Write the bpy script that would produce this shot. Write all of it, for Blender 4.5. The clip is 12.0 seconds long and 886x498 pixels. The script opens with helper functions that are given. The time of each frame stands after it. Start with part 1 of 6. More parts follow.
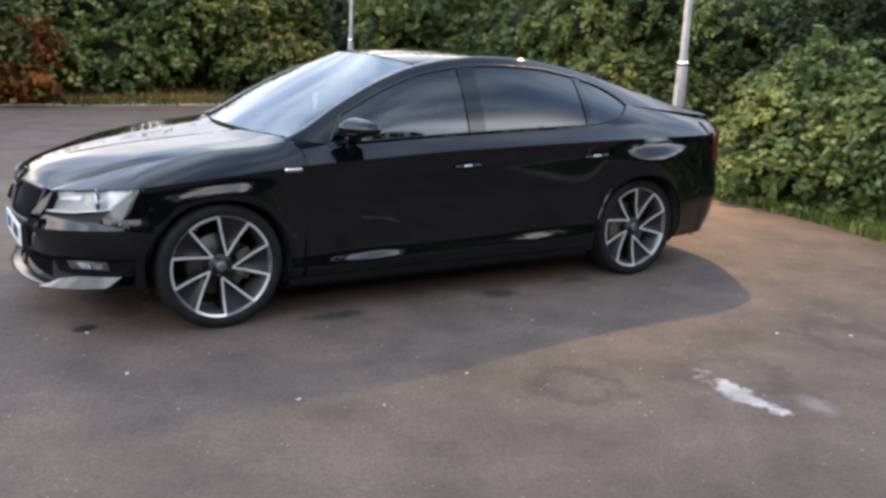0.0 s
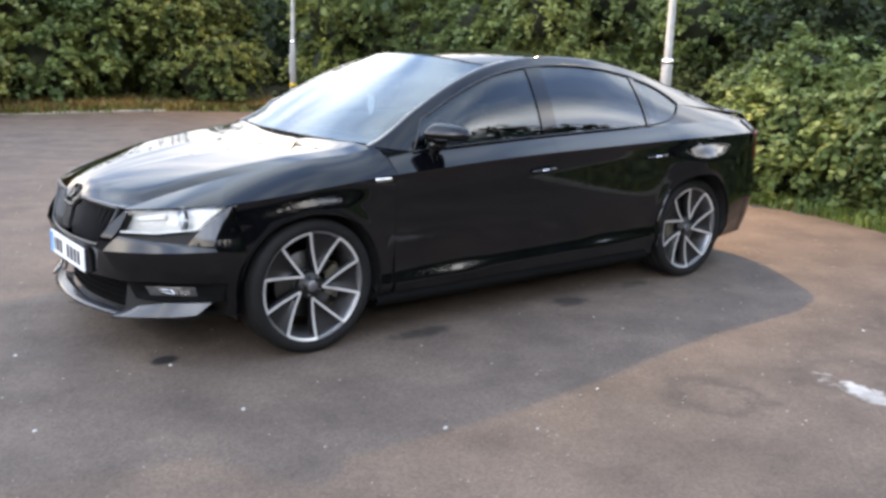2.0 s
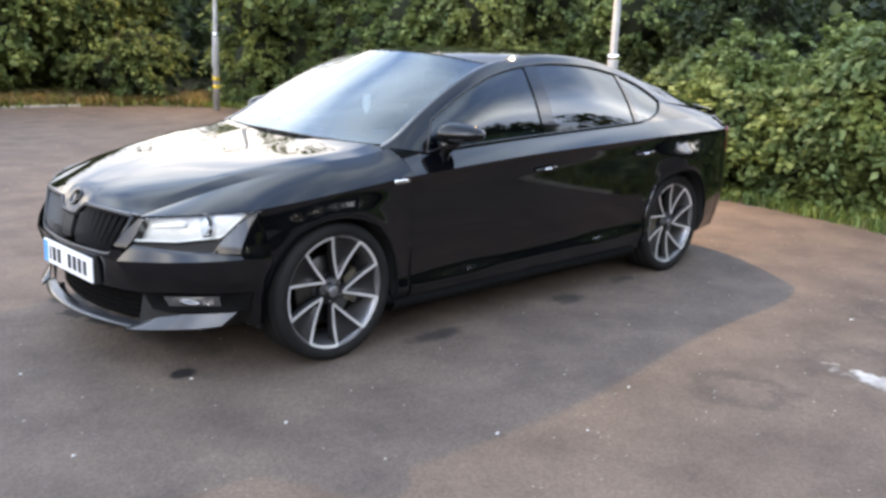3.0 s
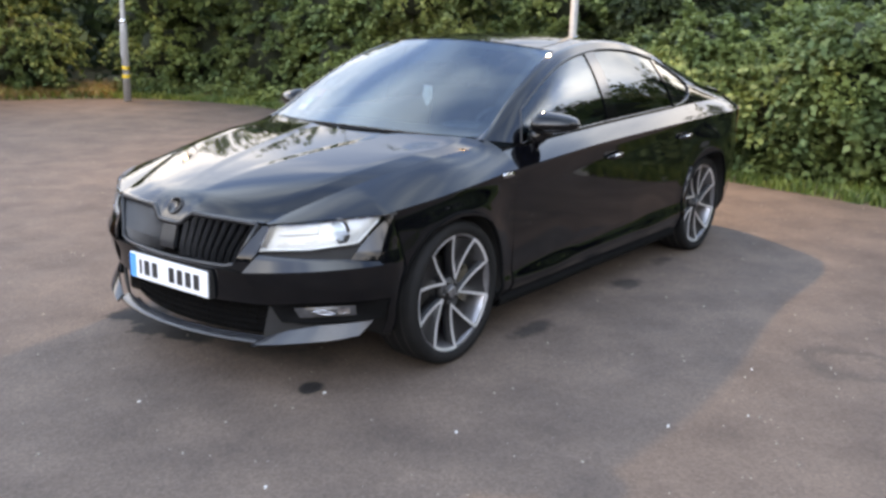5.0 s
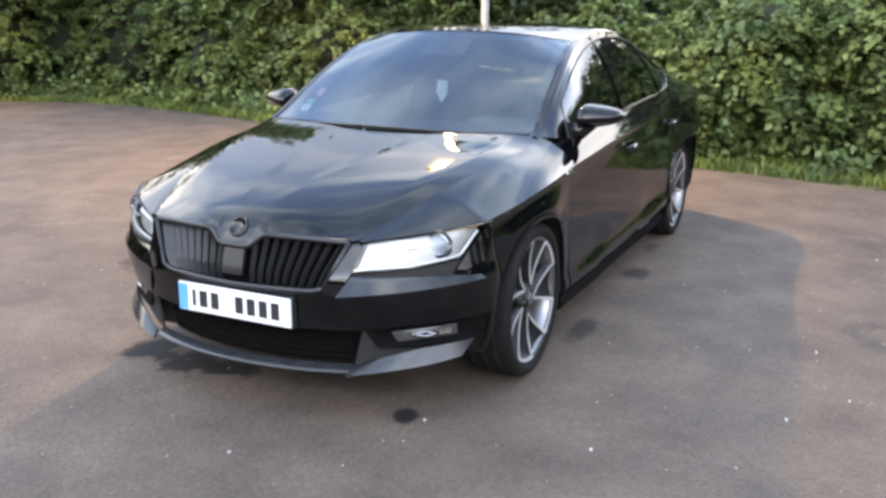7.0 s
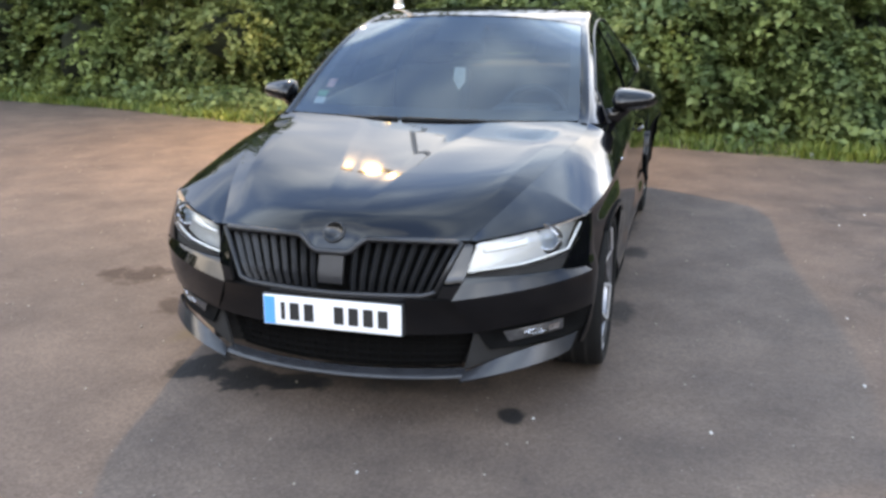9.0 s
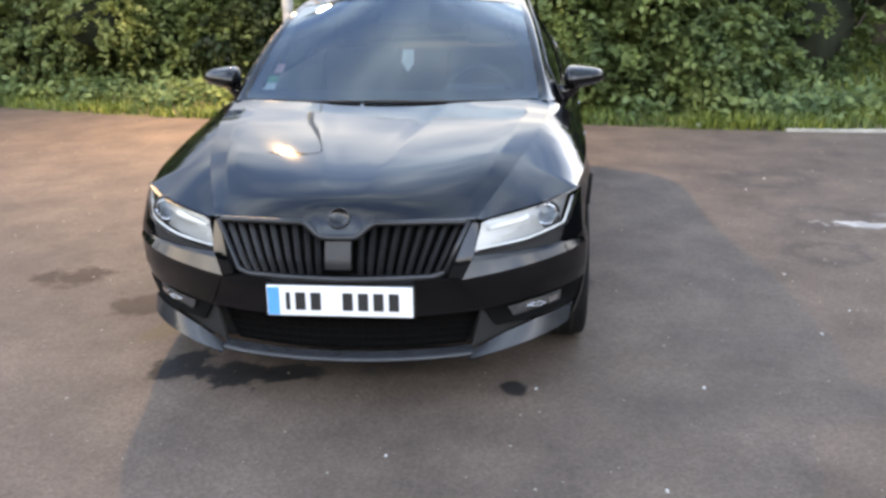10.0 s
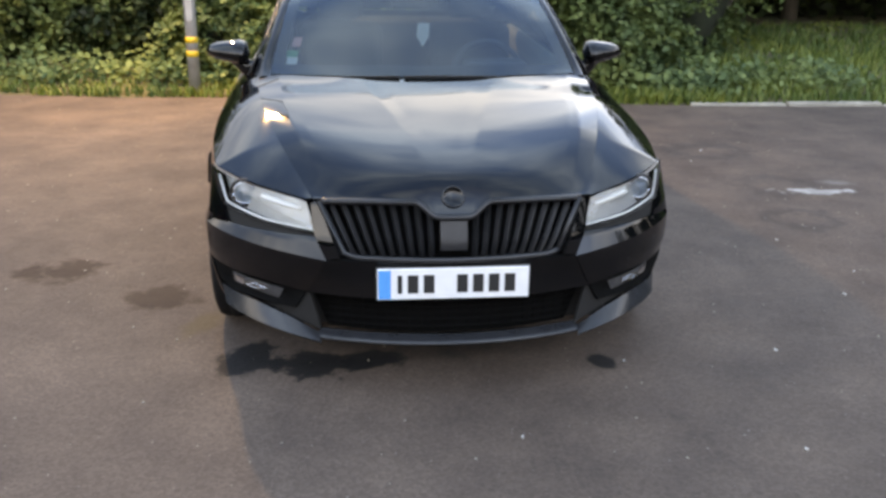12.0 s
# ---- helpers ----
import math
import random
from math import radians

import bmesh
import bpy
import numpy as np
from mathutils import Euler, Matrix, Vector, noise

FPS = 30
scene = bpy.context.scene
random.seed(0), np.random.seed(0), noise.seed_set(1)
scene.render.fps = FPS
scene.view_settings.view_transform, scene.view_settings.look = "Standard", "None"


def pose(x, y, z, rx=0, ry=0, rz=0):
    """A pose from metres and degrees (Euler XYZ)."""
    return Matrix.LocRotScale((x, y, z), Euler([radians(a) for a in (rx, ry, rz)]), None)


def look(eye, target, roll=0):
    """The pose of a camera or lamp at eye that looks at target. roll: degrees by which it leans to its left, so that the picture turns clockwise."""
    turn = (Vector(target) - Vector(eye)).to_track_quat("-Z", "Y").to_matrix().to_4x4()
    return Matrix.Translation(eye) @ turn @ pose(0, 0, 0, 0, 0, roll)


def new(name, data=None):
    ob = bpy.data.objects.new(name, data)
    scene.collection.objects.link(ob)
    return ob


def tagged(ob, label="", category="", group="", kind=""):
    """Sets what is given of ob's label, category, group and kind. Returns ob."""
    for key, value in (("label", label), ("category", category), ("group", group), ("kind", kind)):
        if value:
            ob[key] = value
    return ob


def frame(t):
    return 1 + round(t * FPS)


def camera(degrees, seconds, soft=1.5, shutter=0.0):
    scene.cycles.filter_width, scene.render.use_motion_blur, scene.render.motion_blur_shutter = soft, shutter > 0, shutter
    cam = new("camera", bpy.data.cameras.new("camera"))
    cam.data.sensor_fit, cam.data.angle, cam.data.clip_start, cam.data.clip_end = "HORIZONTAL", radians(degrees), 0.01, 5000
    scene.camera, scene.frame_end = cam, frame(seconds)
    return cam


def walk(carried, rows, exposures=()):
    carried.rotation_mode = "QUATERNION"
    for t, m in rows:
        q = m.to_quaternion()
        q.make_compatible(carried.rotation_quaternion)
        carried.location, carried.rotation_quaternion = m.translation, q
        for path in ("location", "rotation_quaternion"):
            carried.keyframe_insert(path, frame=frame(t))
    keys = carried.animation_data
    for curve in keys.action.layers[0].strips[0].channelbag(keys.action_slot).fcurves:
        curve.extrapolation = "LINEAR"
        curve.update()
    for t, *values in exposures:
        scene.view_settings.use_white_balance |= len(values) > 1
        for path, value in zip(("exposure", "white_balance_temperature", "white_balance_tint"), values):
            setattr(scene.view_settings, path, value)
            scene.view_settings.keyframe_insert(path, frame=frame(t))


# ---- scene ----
cam = camera(51.6, 12.0, soft=3.0)
PATH = [
    (0, (-2.855, -5.352, 1.551), (-1.831, -3.697, 1.091), 2.5),
    (0.5, (-3.003, -5.19, 1.546), (-1.971, -3.535, 1.104), 2.6),
    (1, (-3.179, -4.955, 1.535), (-2.119, -3.318, 1.092), 2.5),
    (1.5, (-3.416, -4.789, 1.527), (-2.25, -3.227, 1.08), 3.2),
    (2, (-3.547, -4.56, 1.505), (-2.339, -3.031, 1.055), 2.0),
    (2.5, (-3.73, -4.322, 1.522), (-2.488, -2.821, 1.065), 1.6),
    (3, (-3.945, -4.129, 1.518), (-2.574, -2.747, 1.059), 2.3),
    (5, (-4.61, -3.19, 1.521), (-3.054, -2.032, 1.032), 1.5),
    (5.5, (-4.717, -2.896, 1.524), (-3.136, -1.775, 1.034), 1.5),
    (6, (-4.831, -2.605, 1.518), (-3.218, -1.534, 1.019), 2.1),
    (6.5, (-4.94, -2.405, 1.539), (-3.25, -1.468, 1.024), 1.0),
    (7, (-4.928, -2.15, 1.526), (-3.185, -1.312, 1.016), 0.5),
    (9, (-5.153, -1.191, 1.556), (-3.297, -0.687, 1.004), -0.1),
    (9.5, (-5.233, -0.92, 1.554), (-3.341, -0.588, 0.997), 0.4),
    (10, (-5.283, -0.671, 1.556), (-3.381, -0.48, 0.968), -0.8),
    (10.5, (-5.233, -0.398, 1.541), (-3.325, -0.259, 0.955), -0.6),
    (11, (-5.265, -0.17, 1.553), (-3.357, -0.138, 0.957), 0.2),
    (11.5, (-5.266, 0.104, 1.562), (-3.37, -0.069, 0.948), 0.9),
    (12, (-5.219, 0.341, 1.54), (-3.332, 0.146, 0.905), 0.7),
]
walk(cam, [(t, look(eye, target, roll)) for t, eye, target, roll in PATH], exposures=[(0, 0.72, 11700, 21), (0.5, 0.62, 11700, 21), (1, 0.84, 11700, 21), (2.5, 1.14, 11700, 20), (5, 1.02, 11700, 21), (5.5, 1.10, 11700, 21), (6, 1.13, 11700, 21), (6.5, 1.21, 11700, 20), (7, 1.28, 11700, 20), (9, 0.98, 11700, 19), (10, 0.96, 11700, 19), (10.5, 0.82, 11700, 19), (11, 0.81, 11700, 19), (12, 0.52, 11700, 19)])

# ---- light and sky ----
SKY, SUN, LAMP_W = 0.155, 0.4, 1650.0
LAMP, LAMP_FAR = Vector((4.15, 2.46, 4.6)), Vector((4.40, 11.10, 4.6))
world = bpy.data.worlds.new("sky")
scene.world = world
world.use_nodes = True
wn, wl = world.node_tree.nodes, world.node_tree.links
wn.clear()
w_out = wn.new("ShaderNodeOutputWorld")
w_bg = wn.new("ShaderNodeBackground")
w_sky = wn.new("ShaderNodeTexSky")
w_sky.sky_type, w_sky.sun_disc = "NISHITA", False
w_sky.sun_elevation, w_sky.sun_rotation = radians(24), radians(-85)
w_geo = wn.new("ShaderNodeTexCoord")
w_map = wn.new("ShaderNodeMapping")
w_map.inputs["Scale"].default_value = (1.6, 1.6, 3.2)
w_map.inputs["Location"].default_value = (16.3, 9.3, 5.5)
w_noise = wn.new("ShaderNodeTexNoise")
w_noise.inputs["Scale"].default_value, w_noise.inputs["Detail"].default_value = 1.9, 5
w_noise.inputs["Roughness"].default_value = 0.45
w_ramp = wn.new("ShaderNodeValToRGB")
w_ramp.color_ramp.elements[0].position, w_ramp.color_ramp.elements[0].color = 0.38, (0.43, 0.58, 0.80, 1)
w_ramp.color_ramp.elements[1].position, w_ramp.color_ramp.elements[1].color = 0.66, (1.46, 1.45, 1.42, 1)
w_mid = w_ramp.color_ramp.elements.new(0.51)
w_mid.color = (0.80, 0.90, 1.02, 1)
w_cloud = wn.new("ShaderNodeVectorMath")
w_cloud.operation = "SCALE"
w_sep, w_shift, w_fall = wn.new("ShaderNodeSeparateXYZ"), wn.new("ShaderNodeMath"), wn.new("ShaderNodeValToRGB")
wl.new(w_geo.outputs["Generated"], w_sep.inputs[0])
w_shift.operation = "MULTIPLY_ADD"
w_shift.inputs[1].default_value = 0.40
wl.new(w_noise.outputs["Fac"], w_shift.inputs[0])
w_lower = wn.new("ShaderNodeMath")
w_lower.operation, w_lower.inputs[1].default_value = "SUBTRACT", 0.20
wl.new(w_sep.outputs[2], w_lower.inputs[0])
wl.new(w_lower.outputs[0], w_shift.inputs[2])
# bright low cloud under a duller, bluer upper sky
for place, level in ((0.30, 10.2), (0.50, 10.4), (0.62, 10.8), (0.80, 10.4)):
    stop = w_fall.color_ramp.elements.new(place)
    stop.color = (level, level, level, 1)
for k, level in ((0, 7.0), (-1, 9.0)):
    w_fall.color_ramp.elements[k].color = (level, level, level, 1)
wl.new(w_shift.outputs[0], w_fall.inputs["Fac"])
# unseen cloud low in the east, brightened for the bonnet to mirror
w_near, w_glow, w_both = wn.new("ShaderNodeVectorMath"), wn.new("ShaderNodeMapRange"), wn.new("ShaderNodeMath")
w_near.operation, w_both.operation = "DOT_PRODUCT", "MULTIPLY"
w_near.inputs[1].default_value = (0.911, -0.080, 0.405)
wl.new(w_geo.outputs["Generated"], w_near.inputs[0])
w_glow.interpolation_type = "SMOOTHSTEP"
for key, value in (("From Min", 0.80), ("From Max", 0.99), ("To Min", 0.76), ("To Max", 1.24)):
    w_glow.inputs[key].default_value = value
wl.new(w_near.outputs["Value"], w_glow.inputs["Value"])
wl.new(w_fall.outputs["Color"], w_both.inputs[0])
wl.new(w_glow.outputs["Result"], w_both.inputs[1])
# unseen western sky round the hidden sun, raised to light the car's front
w_west, w_all = wn.new("ShaderNodeMapRange"), wn.new("ShaderNodeMath")
w_west.interpolation_type, w_all.operation = "SMOOTHSTEP", "MULTIPLY"
for key, value in (("From Min", -0.15), ("From Max", -0.90), ("To Min", 1.0), ("To Max", 2.3)):
    w_west.inputs[key].default_value = value
wl.new(w_sep.outputs[0], w_west.inputs["Value"])
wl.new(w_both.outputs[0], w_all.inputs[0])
wl.new(w_west.outputs["Result"], w_all.inputs[1])
# and unseen cloud low in the north, made paler for the windscreen to mirror
w_north, w_sum = wn.new("ShaderNodeMapRange"), wn.new("ShaderNodeMath")
w_north.interpolation_type, w_sum.operation = "SMOOTHSTEP", "MULTIPLY"
for key, value in (("From Min", 0.50), ("From Max", 0.92), ("To Min", 1.0), ("To Max", 1.8)):
    w_north.inputs[key].default_value = value
wl.new(w_sep.outputs[1], w_north.inputs["Value"])
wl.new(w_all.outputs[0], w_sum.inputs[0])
wl.new(w_north.outputs["Result"], w_sum.inputs[1])
# and a bright gap over the south-east trees, added for the side's reflections
w_over, w_under, w_south, w_gleam, w_last = (wn.new("ShaderNodeMapRange") for _ in range(5))
for node, source, limits in ((w_over, w_sep.outputs[2], (0.27, 0.35, 0.0, 1.0)), (w_under, w_sep.outputs[2], (0.42, 0.54, 1.0, 0.0)), (w_south, w_sep.outputs[1], (-0.12, -0.42, 0.0, 1.0))):
    node.interpolation_type = "SMOOTHSTEP"
    for key, value in zip(("From Min", "From Max", "To Min", "To Max"), limits):
        node.inputs[key].default_value = value
    wl.new(source, node.inputs["Value"])
wl.new(w_over.outputs["Result"], w_under.inputs["To Min"])
wl.new(w_under.outputs["Result"], w_south.inputs["To Max"])
wl.new(w_south.outputs["Result"], w_gleam.inputs["Value"])
w_gleam.inputs["To Min"].default_value, w_gleam.inputs["To Max"].default_value = 1.0, 2.4
wl.new(w_gleam.outputs["Result"], w_last.inputs["To Max"])
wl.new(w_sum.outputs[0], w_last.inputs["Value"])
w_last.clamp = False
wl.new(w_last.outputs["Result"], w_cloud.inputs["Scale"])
w_tint, w_blue = wn.new("ShaderNodeValToRGB"), wn.new("ShaderNodeMix")
w_tint.color_ramp.elements[0].position, w_tint.color_ramp.elements[0].color = 0.26, (0.78, 0.94, 1.18, 1)
w_tint.color_ramp.elements[1].position, w_tint.color_ramp.elements[1].color = 0.62, (0.42, 0.73, 1.28, 1)
wl.new(w_sep.outputs[2], w_tint.inputs["Fac"])
w_blue.data_type, w_blue.blend_type = "RGBA", "MULTIPLY"
w_blue.inputs["Factor"].default_value = 1.0
wl.new(w_ramp.outputs["Color"], w_blue.inputs["A"])
wl.new(w_tint.outputs["Color"], w_blue.inputs["B"])
wl.new(w_blue.outputs["Result"], w_cloud.inputs[0])
w_mix = wn.new("ShaderNodeMix")
w_mix.data_type = "RGBA"
w_mix.inputs["Factor"].default_value = 0.96
wl.new(w_cloud.outputs["Vector"], w_mix.inputs["B"])
wl.new(w_geo.outputs["Generated"], w_map.inputs["Vector"])
wl.new(w_map.outputs["Vector"], w_noise.inputs["Vector"])
wl.new(w_noise.outputs["Fac"], w_ramp.inputs["Fac"])
wl.new(w_sky.outputs["Color"], w_mix.inputs["A"])
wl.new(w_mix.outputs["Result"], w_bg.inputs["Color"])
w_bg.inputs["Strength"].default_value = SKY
wl.new(w_bg.outputs["Background"], w_out.inputs["Surface"])

sun_data = bpy.data.lights.new("sun", "SUN")
sun_data.energy, sun_data.angle, sun_data.color = SUN, radians(120), (0.78, 0.90, 1.0)
sun = new("sun", sun_data)
sun.matrix_world = look((40 * math.sin(radians(-85)), 40 * math.cos(radians(-85)), 40 * math.tan(radians(24))), (0, 0, 0))

lamp_data = bpy.data.lights.new("street_light", "SPOT")
lamp_data.spot_size, lamp_data.spot_blend = radians(124), 1.0
lamp_data.shadow_soft_size, lamp_data.energy, lamp_data.color = 0.07, LAMP_W, (1.0, 0.80, 0.53)
lamp = new("street_light", lamp_data)
lamp.matrix_world = look(LAMP, LAMP + Vector((-0.32, -0.08, -0.94)))
far_data = lamp_data.copy()
far_data.energy = LAMP_W * 0.28
lamp_far = new("street_light", far_data)
lamp_far.matrix_world = look(LAMP_FAR, LAMP_FAR + Vector((-0.20, -0.05, -0.97)))


# ---- materials ----
def material(name, base, rough=0.5, metal=0.0, vary=0.0, scale=8.0, bump=0.0, bump_scale=60.0, second=None, coat=0.0, random_amount=0.0, ior=1.5, rough_vary=0.0):
    """A surface with two scales of colour change, fine relief and, where wanted, a tint of its own for each loose piece."""
    m = bpy.data.materials.new(name)
    m.use_nodes = True
    n, l = m.node_tree.nodes, m.node_tree.links
    b = n["Principled BSDF"]
    b.inputs["Base Color"].default_value = (*base, 1)
    b.inputs["Roughness"].default_value, b.inputs["Metallic"].default_value = rough, metal
    b.inputs["Coat Weight"].default_value, b.inputs["Coat Roughness"].default_value = coat, 0.03
    b.inputs["IOR"].default_value = ior
    co = n.new("ShaderNodeTexCoord")
    if vary or rough_vary:
        big, fine = n.new("ShaderNodeTexNoise"), n.new("ShaderNodeTexNoise")
        for t, s, d in ((big, scale, 5), (fine, scale * 9, 6)):
            t.inputs["Scale"].default_value, t.inputs["Detail"].default_value = s, d
            l.new(co.outputs["Object"], t.inputs["Vector"])
        both = n.new("ShaderNodeMath")
        both.operation = "MULTIPLY_ADD"
        both.inputs[1].default_value = 0.45
        l.new(fine.outputs["Fac"], both.inputs[0])
        half = n.new("ShaderNodeMath")
        half.operation = "MULTIPLY"
        half.inputs[1].default_value = 0.55
        l.new(big.outputs["Fac"], half.inputs[0])
        l.new(half.outputs[0], both.inputs[2])
        ramp = n.new("ShaderNodeValToRGB")
        other = second or tuple(min(1, c * (1 + vary)) for c in base)
        low = tuple(c * (1 - vary) for c in base)
        ramp.color_ramp.elements[0].position, ramp.color_ramp.elements[0].color = 0.35, (*low, 1)
        ramp.color_ramp.elements[1].position, ramp.color_ramp.elements[1].color = 0.65, (*other, 1)
        l.new(both.outputs[0], ramp.inputs["Fac"])
        if vary:
            l.new(ramp.outputs["Color"], b.inputs["Base Color"])
        if rough_vary:
            mr = n.new("ShaderNodeMapRange")
            mr.inputs["To Min"].default_value, mr.inputs["To Max"].default_value = max(0.01, rough - rough_vary), rough + rough_vary
            l.new(both.outputs[0], mr.inputs["Value"])
            l.new(mr.outputs["Result"], b.inputs["Roughness"])
    if bump:
        bn, bt = n.new("ShaderNodeBump"), n.new("ShaderNodeTexNoise")
        bt.inputs["Scale"].default_value, bt.inputs["Detail"].default_value = bump_scale, 5
        bn.inputs["Strength"].default_value, bn.inputs["Distance"].default_value = bump, 0.01
        l.new(co.outputs["Object"], bt.inputs["Vector"])
        l.new(bt.outputs["Fac"], bn.inputs["Height"])
        l.new(bn.outputs["Normal"], b.inputs["Normal"])
    return m


def leaf_material(name, dark, mid, light, through_light=0.35):
    """Leaves: each its own green, a little gloss, some light through the blade."""
    m = bpy.data.materials.new(name)
    m.use_nodes = True
    n, l = m.node_tree.nodes, m.node_tree.links
    b, out = n["Principled BSDF"], n["Material Output"]
    geo, ramp = n.new("ShaderNodeNewGeometry"), n.new("ShaderNodeValToRGB")
    e = ramp.color_ramp.elements
    e[0].position, e[0].color = 0.0, (*dark, 1)
    e[1].position, e[1].color = 1.0, (*light, 1)
    k = e.new(0.55)
    k.color = (*mid, 1)
    l.new(geo.outputs["Random Per Island"], ramp.inputs["Fac"])
    co, cloud, tone, tint = n.new("ShaderNodeTexCoord"), n.new("ShaderNodeTexNoise"), n.new("ShaderNodeValToRGB"), n.new("ShaderNodeMix")
    cloud.inputs["Scale"].default_value, cloud.inputs["Detail"].default_value = 1.5, 5
    l.new(co.outputs["Object"], cloud.inputs["Vector"])
    tone.color_ramp.elements[0].position, tone.color_ramp.elements[0].color = 0.36, (0.56, 0.66, 0.74, 1)
    tone.color_ramp.elements[1].position, tone.color_ramp.elements[1].color = 0.66, (1.26, 1.10, 0.90, 1)
    l.new(cloud.outputs["Fac"], tone.inputs["Fac"])
    tint.data_type, tint.blend_type = "RGBA", "MULTIPLY"
    tint.inputs["Factor"].default_value = 1.0
    l.new(ramp.outputs["Color"], tint.inputs["A"])
    l.new(tone.outputs["Color"], tint.inputs["B"])
    l.new(tint.outputs["Result"], b.inputs["Base Color"])
    b.inputs["Roughness"].default_value = 0.55
    b.inputs["Specular IOR Level"].default_value = 0.3
    tr, mix = n.new("ShaderNodeBsdfTranslucent"), n.new("ShaderNodeMixShader")
    l.new(tint.outputs["Result"], tr.inputs["Color"])
    mix.inputs["Fac"].default_value = through_light
    l.new(b.outputs["BSDF"], mix.inputs[1])
    l.new(tr.outputs["BSDF"], mix.inputs[2])
    l.new(mix.outputs["Shader"], out.inputs["Surface"])
    return m


def glass_material(name, tint, rough=0.0, mirror=0.055):
    """Thin glazing: a clear tinted pane with a mirror of its own."""
    m = bpy.data.materials.new(name)
    m.use_nodes = True
    n, l = m.node_tree.nodes, m.node_tree.links
    n.remove(n["Principled BSDF"])
    out = n["Material Output"]
    tr, gl, mix, fr = n.new("ShaderNodeBsdfTransparent"), n.new("ShaderNodeBsdfGlossy"), n.new("ShaderNodeMixShader"), n.new("ShaderNodeLayerWeight")
    tr.inputs["Color"].default_value = (*tint, 1)
    gl.inputs["Roughness"].default_value, gl.inputs["Color"].default_value = rough, (0.88, 0.95, 0.99, 1)
    power, scale = n.new("ShaderNodeMath"), n.new("ShaderNodeMath")
    power.operation, power.inputs[1].default_value = "POWER", 5.0
    scale.operation, scale.inputs[1].default_value, scale.inputs[2].default_value = "MULTIPLY_ADD", 0.92, mirror
    l.new(fr.outputs["Facing"], power.inputs[0])
    l.new(power.outputs[0], scale.inputs[0])
    l.new(scale.outputs[0], mix.inputs["Fac"])
    l.new(tr.outputs["BSDF"], mix.inputs[1])
    l.new(gl.outputs["BSDF"], mix.inputs[2])
    l.new(mix.outputs["Shader"], out.inputs["Surface"])
    return m


def glow_material(name, color, strength):
    m = bpy.data.materials.new(name)
    m.use_nodes = True
    b = m.node_tree.nodes["Principled BSDF"]
    b.inputs["Base Color"].default_value = (*color, 1)
    b.inputs["Emission Color"].default_value = (*color, 1)
    b.inputs["Emission Strength"].default_value = strength
    return m


PAINT = material("black_paint", (0.0016, 0.0018, 0.0026), 0.045, vary=0.3, scale=3, rough_vary=0.02, ior=1.5)
PIANO = material("gloss_black_trim", (0.0022, 0.0022, 0.0026), 0.05, coat=0.0, vary=0.3, scale=4)
SATIN = material("satin_black_plastic", (0.016, 0.017, 0.019), 0.34, vary=0.3, scale=12, bump=0.15, bump_scale=400)
MATT = material("matt_black_plastic", (0.010, 0.010, 0.010), 0.75, vary=0.3, scale=12, bump=0.2, bump_scale=300)
DEEP = material("deep_black_plastic", (0.003, 0.003, 0.003), 0.9, vary=0.3, scale=12, ior=1.2)
RUBBER = material("tyre_rubber", (0.004, 0.004, 0.004), 0.8, ior=1.35, vary=0.3, scale=14, second=(0.007, 0.0068, 0.0066), bump=0.2, bump_scale=200)
ALLOY = material("machined_alloy", (0.74, 0.74, 0.74), 0.28, metal=0.65, vary=0.08, scale=20)
POCKET = material("dark_grey_wheel_paint", (0.004, 0.004, 0.005), 0.45, vary=0.2, scale=20)
FOGGLASS = material("smoked_fog_glass", (0.05, 0.05, 0.052), 0.12, vary=0.3, scale=40)
BARREL = material("wheel_barrel", (0.22, 0.22, 0.23), 0.32, metal=0.8, vary=0.2, scale=20)
STEEL = material("brake_steel", (0.07, 0.068, 0.065), 0.38, metal=1.0, vary=0.2, scale=30)
CALIPER = material("brake_caliper", (0.07, 0.058, 0.04), 0.5, vary=0.3, scale=30)
CHROME = material("chrome", (0.75, 0.76, 0.78), 0.08, metal=1.0)
REFLECTOR = material("lamp_reflector", (0.43, 0.43, 0.42), 0.34, metal=0.45, vary=0.1, scale=20)
LIP = material("satin_grey_lip", (0.022, 0.024, 0.027), 0.20, vary=0.2, scale=15)
LIGHTBAR = material("white_light_guide", (0.70, 0.69, 0.66), 0.25, vary=0.05, scale=30)
LENS = glass_material("clear_lamp_cover", (0.97, 0.98, 0.99))
PROJ = glass_material("projector_glass", (0.75, 0.82, 0.9))
GLASS = glass_material("green_tinted_glass", (0.42, 0.53, 0.57), mirror=0.11)
SIDEGLASS = glass_material("tinted_side_glass", (0.10, 0.14, 0.16), mirror=0.07)
PRIVACY = glass_material("dark_privacy_glass", (0.04, 0.055, 0.065), mirror=0.07)
INNER = glass_material("inner_glass_face", (0.97, 0.98, 0.98), mirror=0.0)
RED = material("red_lamp_lens", (0.16, 0.006, 0.008), 0.12, coat=1.0, vary=0.2, scale=30)
WHITE = material("white_plate", (0.78, 0.79, 0.80), 0.4, vary=0.05, scale=30)
BLUE = material("blue_plate_band", (0.02, 0.32, 0.74), 0.4, vary=0.08, scale=30)
INK = material("black_ink", (0.02, 0.02, 0.02), 0.5, vary=0.1, scale=30)
FABRIC = material("dark_seat_fabric", (0.035, 0.036, 0.04), 0.9, vary=0.3, scale=30, bump=0.2, bump_scale=90)
DASH = material("grey_dashboard", (0.05, 0.052, 0.055), 0.6, vary=0.2, scale=20)
TRIM = material("pale_door_trim", (0.26, 0.24, 0.19), 0.6, vary=0.1, scale=20)
